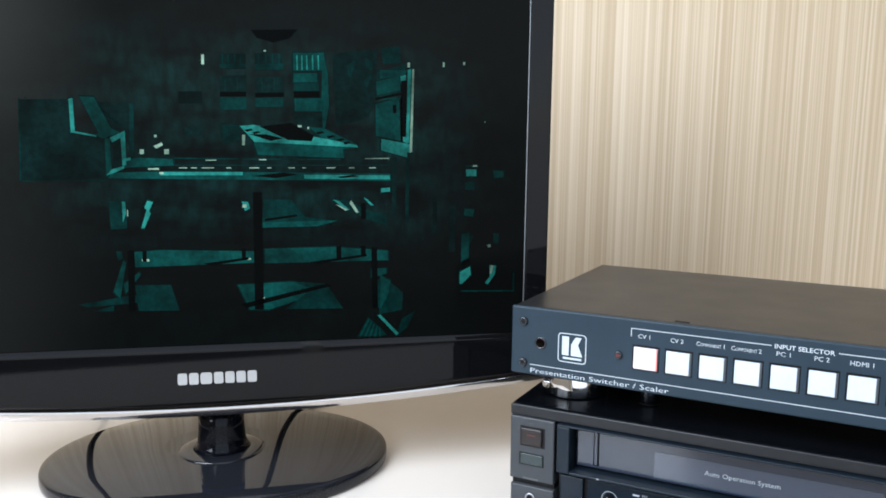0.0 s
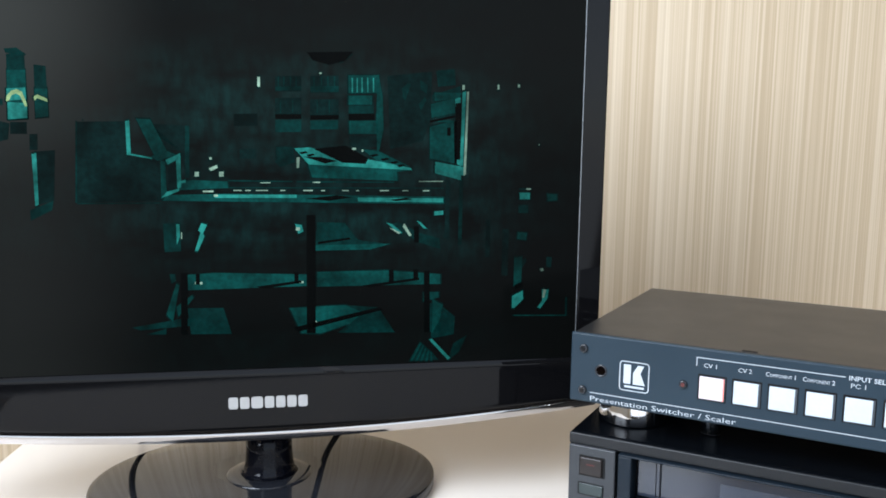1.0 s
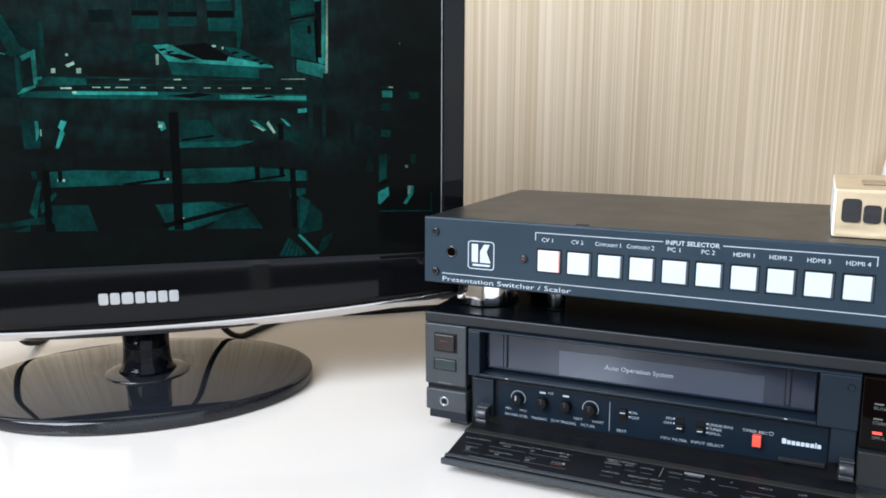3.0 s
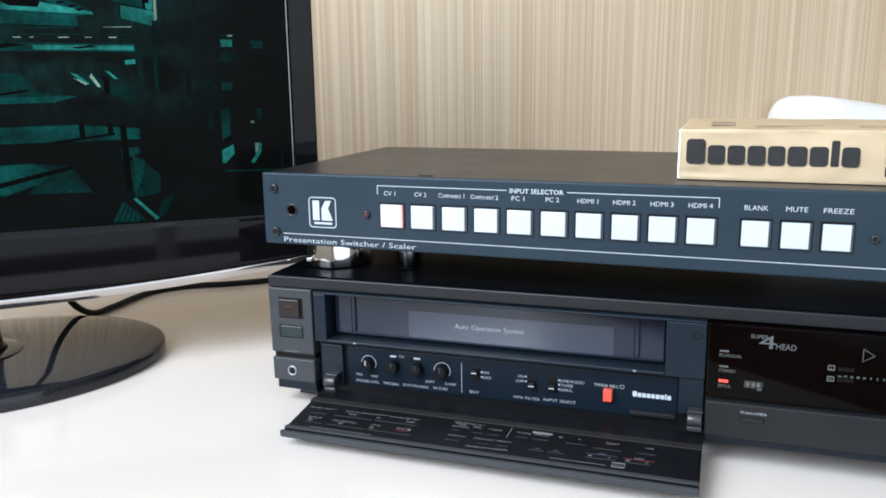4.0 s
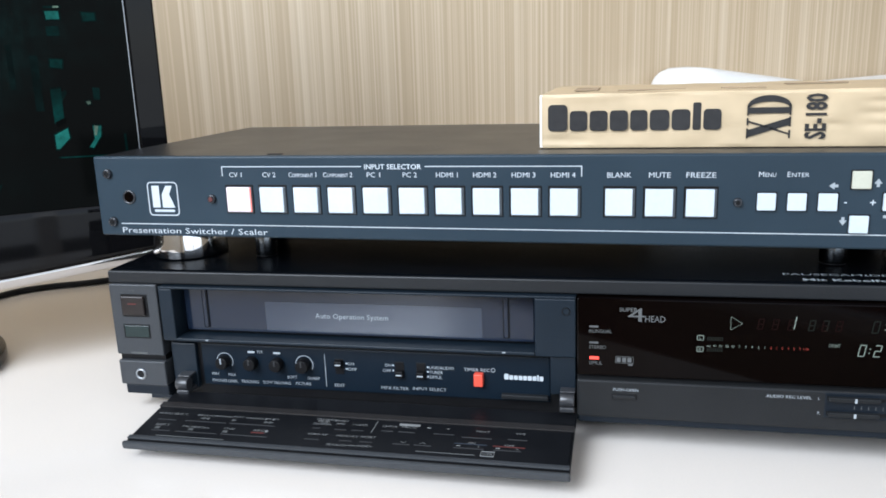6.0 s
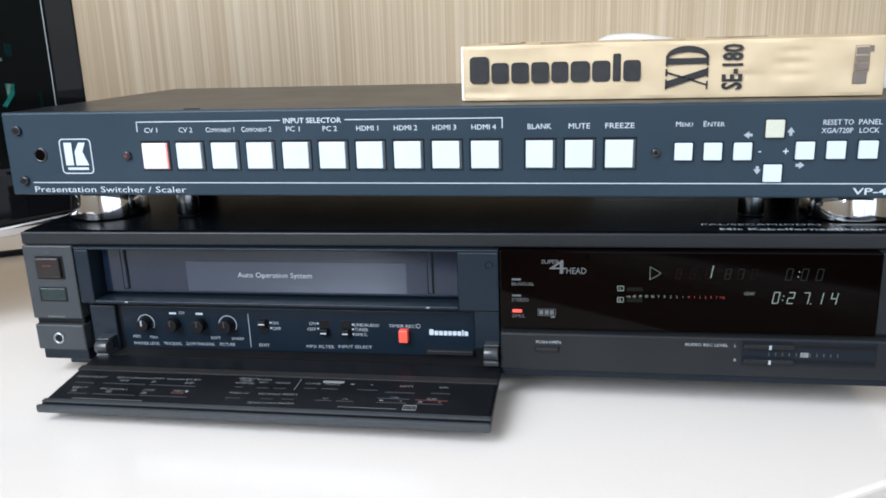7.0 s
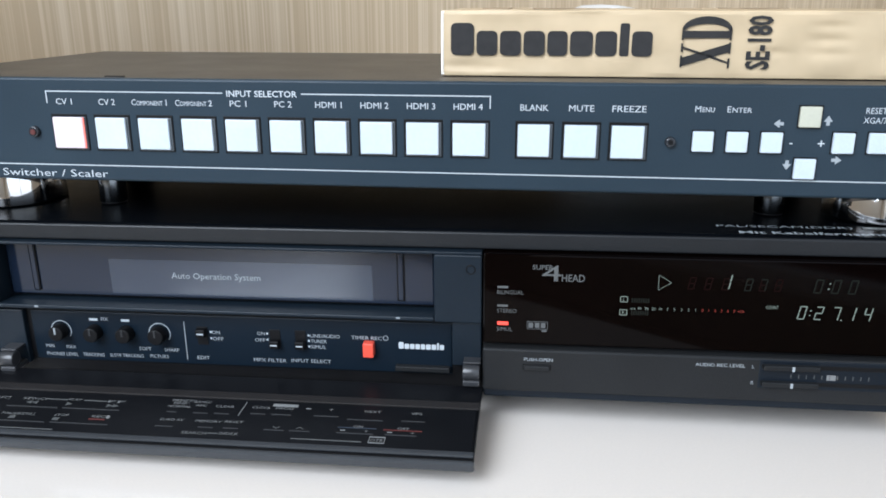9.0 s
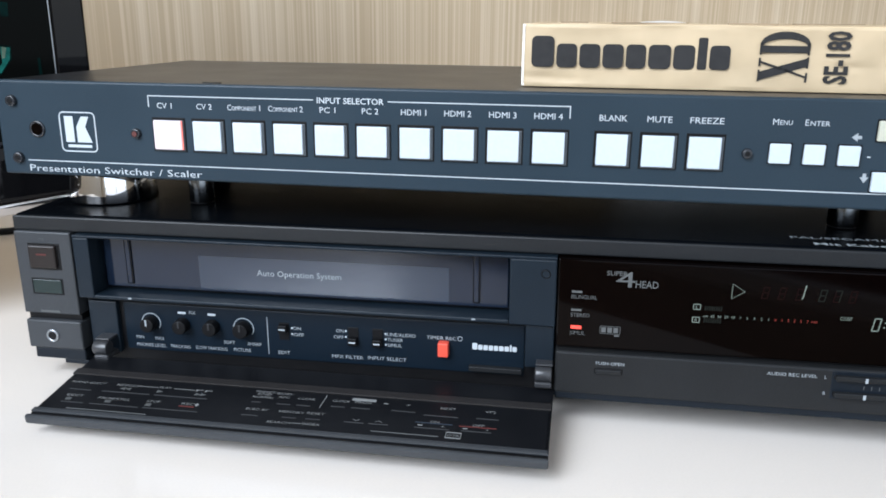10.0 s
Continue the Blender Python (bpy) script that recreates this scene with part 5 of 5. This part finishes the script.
words("COUNT", 0.3642, 0.0531, 0.0015, DY, VFD, vcr, width=0.0045)
LY = FY - 0.0035
words("PUSH-OPEN", 0.2752, 0.0285, 0.0014, LY, GREY_PRINT, vcr, width=0.0115)
part("push_key_slot", box(0.2690, 0.2805, LY - 0.0002, LY + 0.001, 0.0243, 0.0272, 0.0003), SLOT, vcr)
part("push_key", box(0.2692, 0.2798, LY - 0.0010, LY + 0.001, 0.0245, 0.0266, 0.0004), RECORDER, vcr)
words("AUDIO REC LEVEL", 0.3464, 0.0291, 0.0014, LY, GREY_PRINT, vcr, width=0.0190)
words("L", 0.3590, 0.0290, 0.0014, LY, GREY_PRINT, vcr)
words("R", 0.3592, 0.0221, 0.0014, LY, GREY_PRINT, vcr)
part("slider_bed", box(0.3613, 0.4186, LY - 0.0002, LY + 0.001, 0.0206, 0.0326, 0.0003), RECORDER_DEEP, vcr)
for z in (0.0301, 0.0230):
    part("slider_slot", box(0.3622, 0.4180, LY - 0.0004, LY + 0.001, z - 0.0009, z + 0.0009, 0.0002), SLOT, vcr)
    k = part("slider", box(0.3625, 0.3836, LY - 0.0022, LY + 0.001, z - 0.0010, z + 0.0010, 0.0003), RECORDER, vcr)
    part("slider_line", bar(0.3731, z - 0.0011, 0.0010, 0.0020, LY - 0.0022), GREY_PRINT, k)
for i in range(11):
    part("scale_tick", bar(0.3734 + i * 0.0029, 0.0253, 0.0003, 0.0016, LY - 0.0002), DIM_PRINT, vcr)
part("scale_patch", bar(0.3869, 0.0250, 0.0034, 0.0022, LY - 0.0002), FLAP_PRINT, vcr)
words("PAL/SECAM(DDR)", 0.3450, 0.0808, 0.0028, 0.0112, GREY_PRINT, vcr, width=0.052, align="l", tilt=Matrix.Identity(4))
part("worn_print", box(0.4010, 0.4270, 0.0112, 0.0140, 0.0805, 0.0808, 0), DIM_PRINT, vcr)
words("Mit Kabelfernsehtuner", 0.3518, 0.0808, 0.0034, 0.0018, GREY_PRINT, vcr, width=0.0695, align="l", bold=0.015, tilt=Matrix.Identity(4))

# ---- presentation switcher ----
KB = 0.098
switcher = thing("presentation_switcher", pose(0, 0, KB), "dark blue-grey rack switcher with a row of white keys", "switcher")
part("case", box(0.0012, 0.4374, 0.0031, 0.181, 0.0006, 0.0418, 0.0008), STEEL_PAINT, switcher)
part("front_panel", box(0.0, 0.4386, 0.0, 0.0030, 0.0, 0.0420, 0.0011, 3), PANEL_PAINT, switcher)
part("top_notch", box(0.096, 0.104, 0.006, 0.008, 0.0415, 0.0422, 0.0001), SLOT, switcher)
for x, y, xr in ((0.0282, 0.0395, 0.0770), (0.4135, 0.0360, 0.3705)):
    low = RZ + 0.0805 + LEVEL * (x - 0.22) - KB + 0.0004   # the lid is not quite level
    f = part("front_foot", drum((x, y, low / 2), 0.0211, -low - 0.0004, "z", 64, r2=0.0191, bevel=0.0004), CHROME, switcher, "polished chrome cylinder foot")
    part("foot_pad", drum((x, y, low), 0.0180, 0.0006, "z", 40), RUBBER, f)
    low = RZ + 0.0805 + LEVEL * (xr - 0.22) - KB + 0.0004
    f = part("inner_foot", drum((xr, 0.036, low / 2), 0.0060, -low - 0.0004, "z", 48, bevel=0.0006), REAR_METAL, switcher, "dark metal cylinder foot")
    part("foot_pad", drum((xr, 0.036, low), 0.0056, 0.0006, "z", 40), RUBBER, f)
    low = RZ + 0.0805 + LEVEL * (x - 0.22) - KB
    part("rear_foot", drum((x, 0.155, low / 2), 0.0085, -low - 0.0002, "z", 32, bevel=0.0006), RUBBER, switcher, "black rubber foot")

# vent slots in both cheeks of the case, painted pale as light through it
vent = box(0, 0.0006, -0.0024, 0.0024, -0.0005, 0.0005, 0)
slot_mesh = bpy.data.meshes.new("vent_slot")
vent.to_mesh(slot_mesh)
vent.free()
slot_mesh.materials.append(VENT)
for cheek in (0.0010, 0.4370):
    for i in range(12):
        for j in range(5):
            slot = new("vent_slot", slot_mesh)
            slot.parent = switcher
            slot.matrix_basis = pose(cheek, 0.024 + i * 0.0085, 0.0085 + j * 0.0058)


def screw(x, z, r):
    s = part("screw", drum((x, -0.0007, z), r, 0.0020, "y", 28, r2=r * 0.85, bevel=0.0003), SCREW, switcher, "black socket screw")
    part("screw_socket", drum((x, -0.0017, z), r * 0.48, 0.0004, "y", 6), SLOT, s)


for x in (0.0081, 0.4309):
    screw(x, 0.0329, 0.0027)
    screw(x, 0.0075, 0.0027)
screw(0.0668, 0.0201, 0.0024)
part("red_indicator", drum((0.0668, -0.0020, 0.0201), 0.0011, 0.0004, "y", 20), RED_PRINT, switcher, "dull red indicator lamp in a dark collar")
screw(0.3212, 0.0204, 0.0021)
part("sensor_rim", ring((0.0190, -0.0002, 0.0206), 0.0032, 0.0006), SCREW, switcher)
part("sensor_window", drum((0.0190, -0.0001, 0.0206), 0.0030, 0.0008, "y", 32), GLOSS_BLACK, switcher)


def key(x, z, w, h, cap, name="key"):
    gap = 0.0010 if w > 0.01 else 0.0004
    part("key_well", box(x - gap, x + w + 1.5 * gap, -0.0003, 0.001, z - gap, z + h + 1.2 * gap, 0.0001), SLOT, switcher)
    if w > 0.01:
        part("key_frame", box(x - 0.0002, x + w + 0.0010, -0.0007, 0.001, z - 0.0006, z + h + 0.0002, 0.0002), KEY_RIM, switcher)
    return part(name, box(x, x + w, -0.0016, 0.001, z, z + h, 0.0004), cap, switcher)


for i in range(10):
    k = key(0.0757 + i * 0.01814, 0.0137, 0.0127, 0.0125, KEY_LIT if i == 0 else KEY_WHITE)
    if i == 0:
        part("key_glow", box(0.0880, 0.0888, -0.0014, 0.0009, 0.0138, 0.0261, 0.0001), KEY_RED_GLOW, k, "red light at the side of the pressed key")
for i in range(3):
    key(0.2640 + i * 0.01765, 0.0139, 0.0121, 0.0123, KEY_WHITE)
for x, z, cap in ((0.3292, 0.0170, KEY_WHITE), (0.3416, 0.0170, KEY_WHITE), (0.3540, 0.0170, KEY_WHITE), (0.3667, 0.0267, KEY_CREAM), (0.3669, 0.0074, KEY_WHITE), (0.3795, 0.0172, KEY_WHITE), (0.3920, 0.0174, KEY_WHITE), (0.4047, 0.0175, KEY_WHITE)):
    key(x, z, 0.0076, 0.0076, cap, "small_key")
NAMES_A = ("CV 1", "CV 2", "COMPONENT 1", "COMPONENT 2", "PC 1", "PC 2", "HDMI 1", "HDMI 2", "HDMI 3", "HDMI 4")
WIDE_A = (0.0068, 0.0070, 0.0155, 0.0158, 0.0068, 0.0070, 0.0105, 0.0110, 0.0110, 0.0112)
for i, (text, w) in enumerate(zip(NAMES_A, WIDE_A)):
    x = 0.0809 + i * 0.01821
    if text.startswith("COMP"):
        words("C", x - 0.0077, 0.0313, 0.0024, 0, WHITE_PRINT, switcher, width=0.0018, align="l")
        words("OMPONENT", x - 0.0057, 0.0313, 0.0018, 0, WHITE_PRINT, switcher, width=0.0110, align="l")
        words(text[-1], x + 0.0068, 0.0313, 0.0024, 0, WHITE_PRINT, switcher)
    else:
        words(text, x, 0.0313, 0.0024, 0, WHITE_PRINT, switcher, width=w)
for i, (text, w) in enumerate((("BLANK", 0.0106), ("MUTE", 0.0094), ("FREEZE", 0.0126))):
    words(text, 0.2700 + i * 0.0177, 0.0313, 0.0024, 0, WHITE_PRINT, switcher, width=w)
for text, x, w in (("MENU", 0.3294, 0.0066), ("ENTER", 0.3410, 0.0092)):
    words(text[0], x, 0.0317, 0.0023, 0, WHITE_PRINT, switcher, align="l")
    words(text[1:], x + (0.0026 if text[0] == "M" else 0.0018), 0.0317, 0.0018, 0, WHITE_PRINT, switcher, width=w - 0.0022, align="l")
for text, x, z, w in (("RESET TO", 0.3959, 0.0319, 0.0120), ("XGA/720P", 0.3957, 0.0284, 0.0126), ("PANEL", 0.4086, 0.0319, 0.0092), ("LOCK", 0.4084, 0.0284, 0.0078)):
    words(text, x, z, 0.0022, 0, WHITE_PRINT, switcher, width=w)
words("INPUT SELECTOR", 0.1635, 0.0352, 0.0024, 0, WHITE_PRINT, switcher, width=0.0285, bold=0.012)
words("Presentation Switcher / Scaler", 0.0130, 0.0016, 0.0030, 0, WHITE_PRINT, switcher, width=0.083, align="l", bold=-0.004)
words("VP-438", 0.4147, 0.0018, 0.0029, 0, WHITE_PRINT, switcher, width=0.0210, bold=0.012)
words("-", 0.3650, 0.0196, 0.0030, 0, WHITE_PRINT, switcher, bold=0.01)
words("+", 0.3757, 0.0190, 0.0034, 0, WHITE_PRINT, switcher, bold=0.01)
part("rule_line", bar(0.0125, 0.0063, 0.4125, 0.0004, 0), WHITE_PRINT, switcher)
out = bmesh.new()
for a, b, w, h in ((0.0734, 0.0363, 0.0742, 0.0004), (0.1794, 0.0363, 0.0740, 0.0004), (0.0734, 0.0318, 0.0004, 0.0045), (0.2530, 0.0318, 0.0004, 0.0045)):
    bar(a, b, w, h, 0, 0, out)
part("bracket_line", out, WHITE_PRINT, switcher)


def arrow(x, z, turn):
    pts = [(-0.0016, -0.0002), (0.0, 0.0020), (0.0016, -0.0002), (0.0006, -0.0002), (0.0006, -0.0016), (-0.0006, -0.0016), (-0.0006, -0.0002)]
    c, s = math.cos(radians(turn)), math.sin(radians(turn))
    part("arrow_mark", flat([(x + c * a - s * b, z + s * a + c * b) for a, b in pts], 0), GREY_PRINT, switcher)


arrow(0.3600, 0.0278, 90)
arrow(0.3772, 0.0290, 0)
arrow(0.3645, 0.0126, 180)
arrow(0.3818, 0.0146, -90)
# maker's badge: a rounded outline with plain blocks in it
out = bmesh.new()
N, R = 8, 0.0022
path = []
for cx, cz, a0 in ((0.0475 - R, 0.0287 - R, 0), (0.0301 + R, 0.0287 - R, 90), (0.0301 + R, 0.0110 + R, 180), (0.0475 - R, 0.0110 + R, 270)):
    path += [(cx, cz, radians(a0 + 90 * i / N)) for i in range(N + 1)]
for p, q in zip(path, path[1:] + path[:1]):
    flat([(p[0] + (R - 0.0005) * math.cos(p[2]), p[1] + (R - 0.0005) * math.sin(p[2])), (p[0] + R * math.cos(p[2]), p[1] + R * math.sin(p[2])), (q[0] + R * math.cos(q[2]), q[1] + R * math.sin(q[2])), (q[0] + (R - 0.0005) * math.cos(q[2]), q[1] + (R - 0.0005) * math.sin(q[2]))], 0, out)
part("badge_outline", out, WHITE_PRINT, switcher)
out = bmesh.new()
bar(0.0326, 0.0153, 0.0042, 0.0114, 0, 0, out)
flat([(0.0382, 0.0153), (0.0452, 0.0153), (0.0424, 0.0222), (0.0444, 0.0267), (0.0408, 0.0267), (0.0382, 0.0222)], 0, out)
bar(0.0333, 0.0130, 0.0114, 0.0012, 0, 0, out)
part("badge_block", out, WHITE_PRINT, switcher)

# ---- cassette box ----
tape = thing("cassette_box", pose(0.2320, 0.0240, KB + 0.0421, 0, 0, -0.6), "worn gold-beige cardboard video cassette box with dark print", "cassette box")
TL, TD, TH = 0.1876, 0.104, 0.0258


def card_sleeve():
    out = box(0, TL, 0, TD, 0, TH, 0)
    bmesh.ops.subdivide_edges(out, edges=out.edges, cuts=38, use_grid_fill=True)
    for v in out.verts:
        if v.co.y < 0.0001 and 0.001 < v.co.x < TL - 0.001 and 0.001 < v.co.z < TH - 0.001:
            v.co.y += 0.0009 * noise.noise(Vector((v.co.x * 60, 3.1, v.co.z * 90))) - 0.0002
            for dx, dz in ((0.1500, 0.0095), (0.1500, 0.0148), (0.1500, 0.0200), (0.1280, 0.0100)):
                v.co.y += 0.0009 * math.exp(-((v.co.x - dx) / 0.0035) ** 2 - ((v.co.z - dz) / 0.0016) ** 2)
            v.co.y += 0.0012 * math.exp(-(v.co.x / 0.022) ** 2 - ((v.co.z - 0.002) / 0.005) ** 2) * noise.noise(Vector((v.co.x * 260, 1.7, v.co.z * 260)))
        if v.co.z > TH - 0.0001:
            v.co.z += 0.0006 * noise.noise(Vector((v.co.x * 40, v.co.y * 40, 7.7)))
    for f in out.faces:
        f.smooth = True
    return out


sleeve = part("sleeve", card_sleeve(), GOLD_CARD, tape)
mod = sleeve.modifiers.new("soft edges", "BEVEL")
mod.width, mod.segments, mod.limit_method, mod.angle_limit = 0.0006, 2, "ANGLE", radians(50)
part("open_end", box(-0.0004, 0.0004, 0.002, TD - 0.002, 0.0015, TH - 0.0015, 0.0002), CARD_EDGE, tape, "pale worn end of the box")
for z in (0.0004, TH - 0.0012):
    part("worn_edge", box(-0.0003, 0.0010, -0.0003, TD, z, z + 0.0008, 0.0002), CARD_EDGE, tape)
part("worn_edge", box(-0.0003, 0.0007, -0.0004, 0.0004, 0.0012, TH - 0.0012, 0.0002), CARD_EDGE, tape)
blocks(WORD_B, 0.0037, 0.0842, 0.0082, 0.0208, -0.0006, INK, tape, tall=(0, 7), gap=0.11)


def upright_print(text, x0, x1, z0, z1, bold):
    """Print that runs up the side of the box."""
    ob = words(text, 0, 0, 0.01, -0.0006, INK, tape, turn=90, bold=bold)
    vs = ob.data.vertices
    a0, a1 = min(v.co.x for v in vs), max(v.co.x for v in vs)
    b0, b1 = min(v.co.z for v in vs), max(v.co.z for v in vs)
    for v in vs:
        v.co.x = x0 + (v.co.x - a0) * (x1 - x0) / (a1 - a0)
        v.co.z = z0 + (v.co.z - b0) * (z1 - z0) / (b1 - b0)



def serif_print(name, shapes, x0, x1, z0, z1):
    """Heavy serif letters that run up the box; shapes in a square of one: along the word, up the letter."""
    for pts in shapes:
        part(name, flat([(x1 - v * (x1 - x0), z0 + u * (z1 - z0)) for u, v in pts], -0.0006), INK, tape)


arc = [(0.74 + 0.26 * math.sin(radians(a)), 0.5 + 0.5 * math.cos(radians(a))) for a in range(0, 181, 15)]
inner = [(0.72 + 0.13 * math.sin(radians(a)), 0.5 + 0.44 * math.cos(radians(a))) for a in range(0, 181, 15)]
serif_print("letter_x", [[(0.00, 0.0), (0.19, 0.0), (0.19, 0.04), (0.00, 0.04)], [(0.28, 0.0), (0.50, 0.0), (0.50, 0.04), (0.28, 0.04)], [(0.01, 0.96), (0.24, 0.96), (0.24, 1.0), (0.01, 1.0)], [(0.31, 0.96), (0.48, 0.96), (0.48, 1.0), (0.31, 1.0)], [(0.31, 0.03), (0.48, 0.03), (0.20, 0.97), (0.03, 0.97)]], 0.0942, 0.1130, 0.0040, 0.0235)
serif_print("letter_x_hairline", [[(0.08, 0.03), (0.12, 0.03), (0.27, 0.46), (0.23, 0.50)], [(0.24, 0.54), (0.28, 0.50), (0.42, 0.97), (0.38, 0.97)]], 0.0942, 0.1130, 0.0040, 0.0235)
serif_print("letter_d", [[(0.54, 0.0), (0.78, 0.0), (0.78, 0.04), (0.54, 0.04)], [(0.54, 0.96), (0.78, 0.96), (0.78, 1.0), (0.54, 1.0)], [(0.58, 0.03), (0.72, 0.03), (0.72, 0.97), (0.58, 0.97)]] + [[arc[i], arc[i + 1], inner[i + 1], inner[i]] for i in range(len(arc) - 1)], 0.0942, 0.1130, 0.0040, 0.0235)
upright_print("SE-180", 0.1188, 0.1280, 0.0036, 0.0238, 0.03)
out = bmesh.new()
bar(0.1742, 0.0052, 0.0058, 0.0052, -0.0006, 0, out)
bar(0.1750, 0.0112, 0.0050, 0.0030, -0.0006, 0, out)
bar(0.1750, 0.0148, 0.0050, 0.0026, -0.0006, 0, out)
bar(0.1750, 0.0180, 0.0050, 0.0030, -0.0006, 0, out)
part("format_mark", out, INK_SOFT, tape)
out = bmesh.new()
for a, b, w, h in ((0.1744, 0.0106, 0.0002, 0.0112), (0.1803, 0.0106, 0.0002, 0.0112), (0.1744, 0.0216, 0.0061, 0.0002), (0.1744, 0.0106, 0.0061, 0.0002), (0.1808, 0.0190, 0.0012, 0.0026)):
    bar(a, b, w, h, -0.0006, 0, out)
part("format_outline", out, INK_SOFT, tape)
for x0, x1, y0, y1 in ((0.014, 0.026, 0.030, 0.058), (0.036, 0.068, 0.018, 0.022), (0.085, 0.105, 0.022, 0.026), (0.120, 0.150, 0.060, 0.066)):
    part("faded_print", box(x0, x1, y0, y1, TH + 0.0001, TH + 0.0006, 0.0001), FADED_INK, tape)


# ---- white housing on the wall ----
def case_shell():
    """A long low white shell with a rounded end."""
    out, N, K = bmesh.new(), 40, 14
    rows = []
    for i in range(N + 1):
        f = i / N
        x = 0.60 * f * f
        end = math.sqrt(max(0.0, 1 - max(0.0, 1 - x / 0.036) ** 2))
        top = max(0.1755 - 0.140 * x, 0.144 + 0.014 * max(0.0, x - 0.15) / 0.45) * (0.82 + 0.18 * end)
        half, foot = 0.060 * (0.35 + 0.65 * end), 0.072
        row = []
        for j in range(K + 1):
            a = math.pi * j / K
            c, s = math.cos(a), math.sin(a)
            row.append(out.verts.new((x, 0.0315 + half * math.copysign(abs(c) ** 0.5, c), foot + (top - foot) * abs(s) ** 0.35)))
        rows.append(row)
    for a, b in zip(rows, rows[1:]):
        for j in range(K):
            out.faces.new((a[j], a[j + 1], b[j + 1], b[j])).smooth = True
        out.faces.new((a[K], a[0], b[0], b[K]))
    out.faces.new(rows[0])
    out.faces.new(rows[-1])
    bmesh.ops.recalc_face_normals(out, faces=out.faces)
    return out


case = thing("wall_housing", pose(0.3320, 0.5805, -0.0030, 0, 0, 33), "long rounded white plastic housing fixed to the wood wall", "wall housing")
part("shell", case_shell(), WHITE_SHELL, case)


# ---- cable ----
def cable(name, points, r):
    cu = bpy.data.curves.new(name, "CURVE")
    cu.dimensions, cu.bevel_depth, cu.bevel_resolution = "3D", r, 3
    sp = cu.splines.new("BEZIER")
    sp.bezier_points.add(len(points) - 1)
    for bp, co in zip(sp.bezier_points, points):
        bp.co, bp.handle_left_type, bp.handle_right_type = co, "AUTO", "AUTO"
    cu.materials.append(RUBBER)
    return tagged(new(name, cu), "black cable hanging from the monitor onto the desk", "cable", "monitor cables")


cable("monitor_cable", [(-0.208, 0.012, 0.135), (-0.226, 0.046, 0.080), (-0.236, 0.074, 0.030), (-0.236, 0.100, 0.0050), (-0.236, 0.125, 0.0029), (-0.238, 0.155, 0.0028), (-0.235, 0.182, 0.0028), (-0.218, 0.204, 0.0028), (-0.184, 0.225, 0.0028), (-0.130, 0.270, 0.0028), (-0.060, 0.330, 0.0028), (0.020, 0.440, 0.0028)], 0.0027)
cable("monitor_cable", [(-0.312, -0.072, 0.135), (-0.345, -0.048, 0.110), (-0.376, -0.024, 0.060), (-0.372, -0.012, 0.018), (-0.385, 0.015, 0.0031), (-0.420, 0.080, 0.0029), (-0.440, 0.140, 0.0029)], 0.0028)
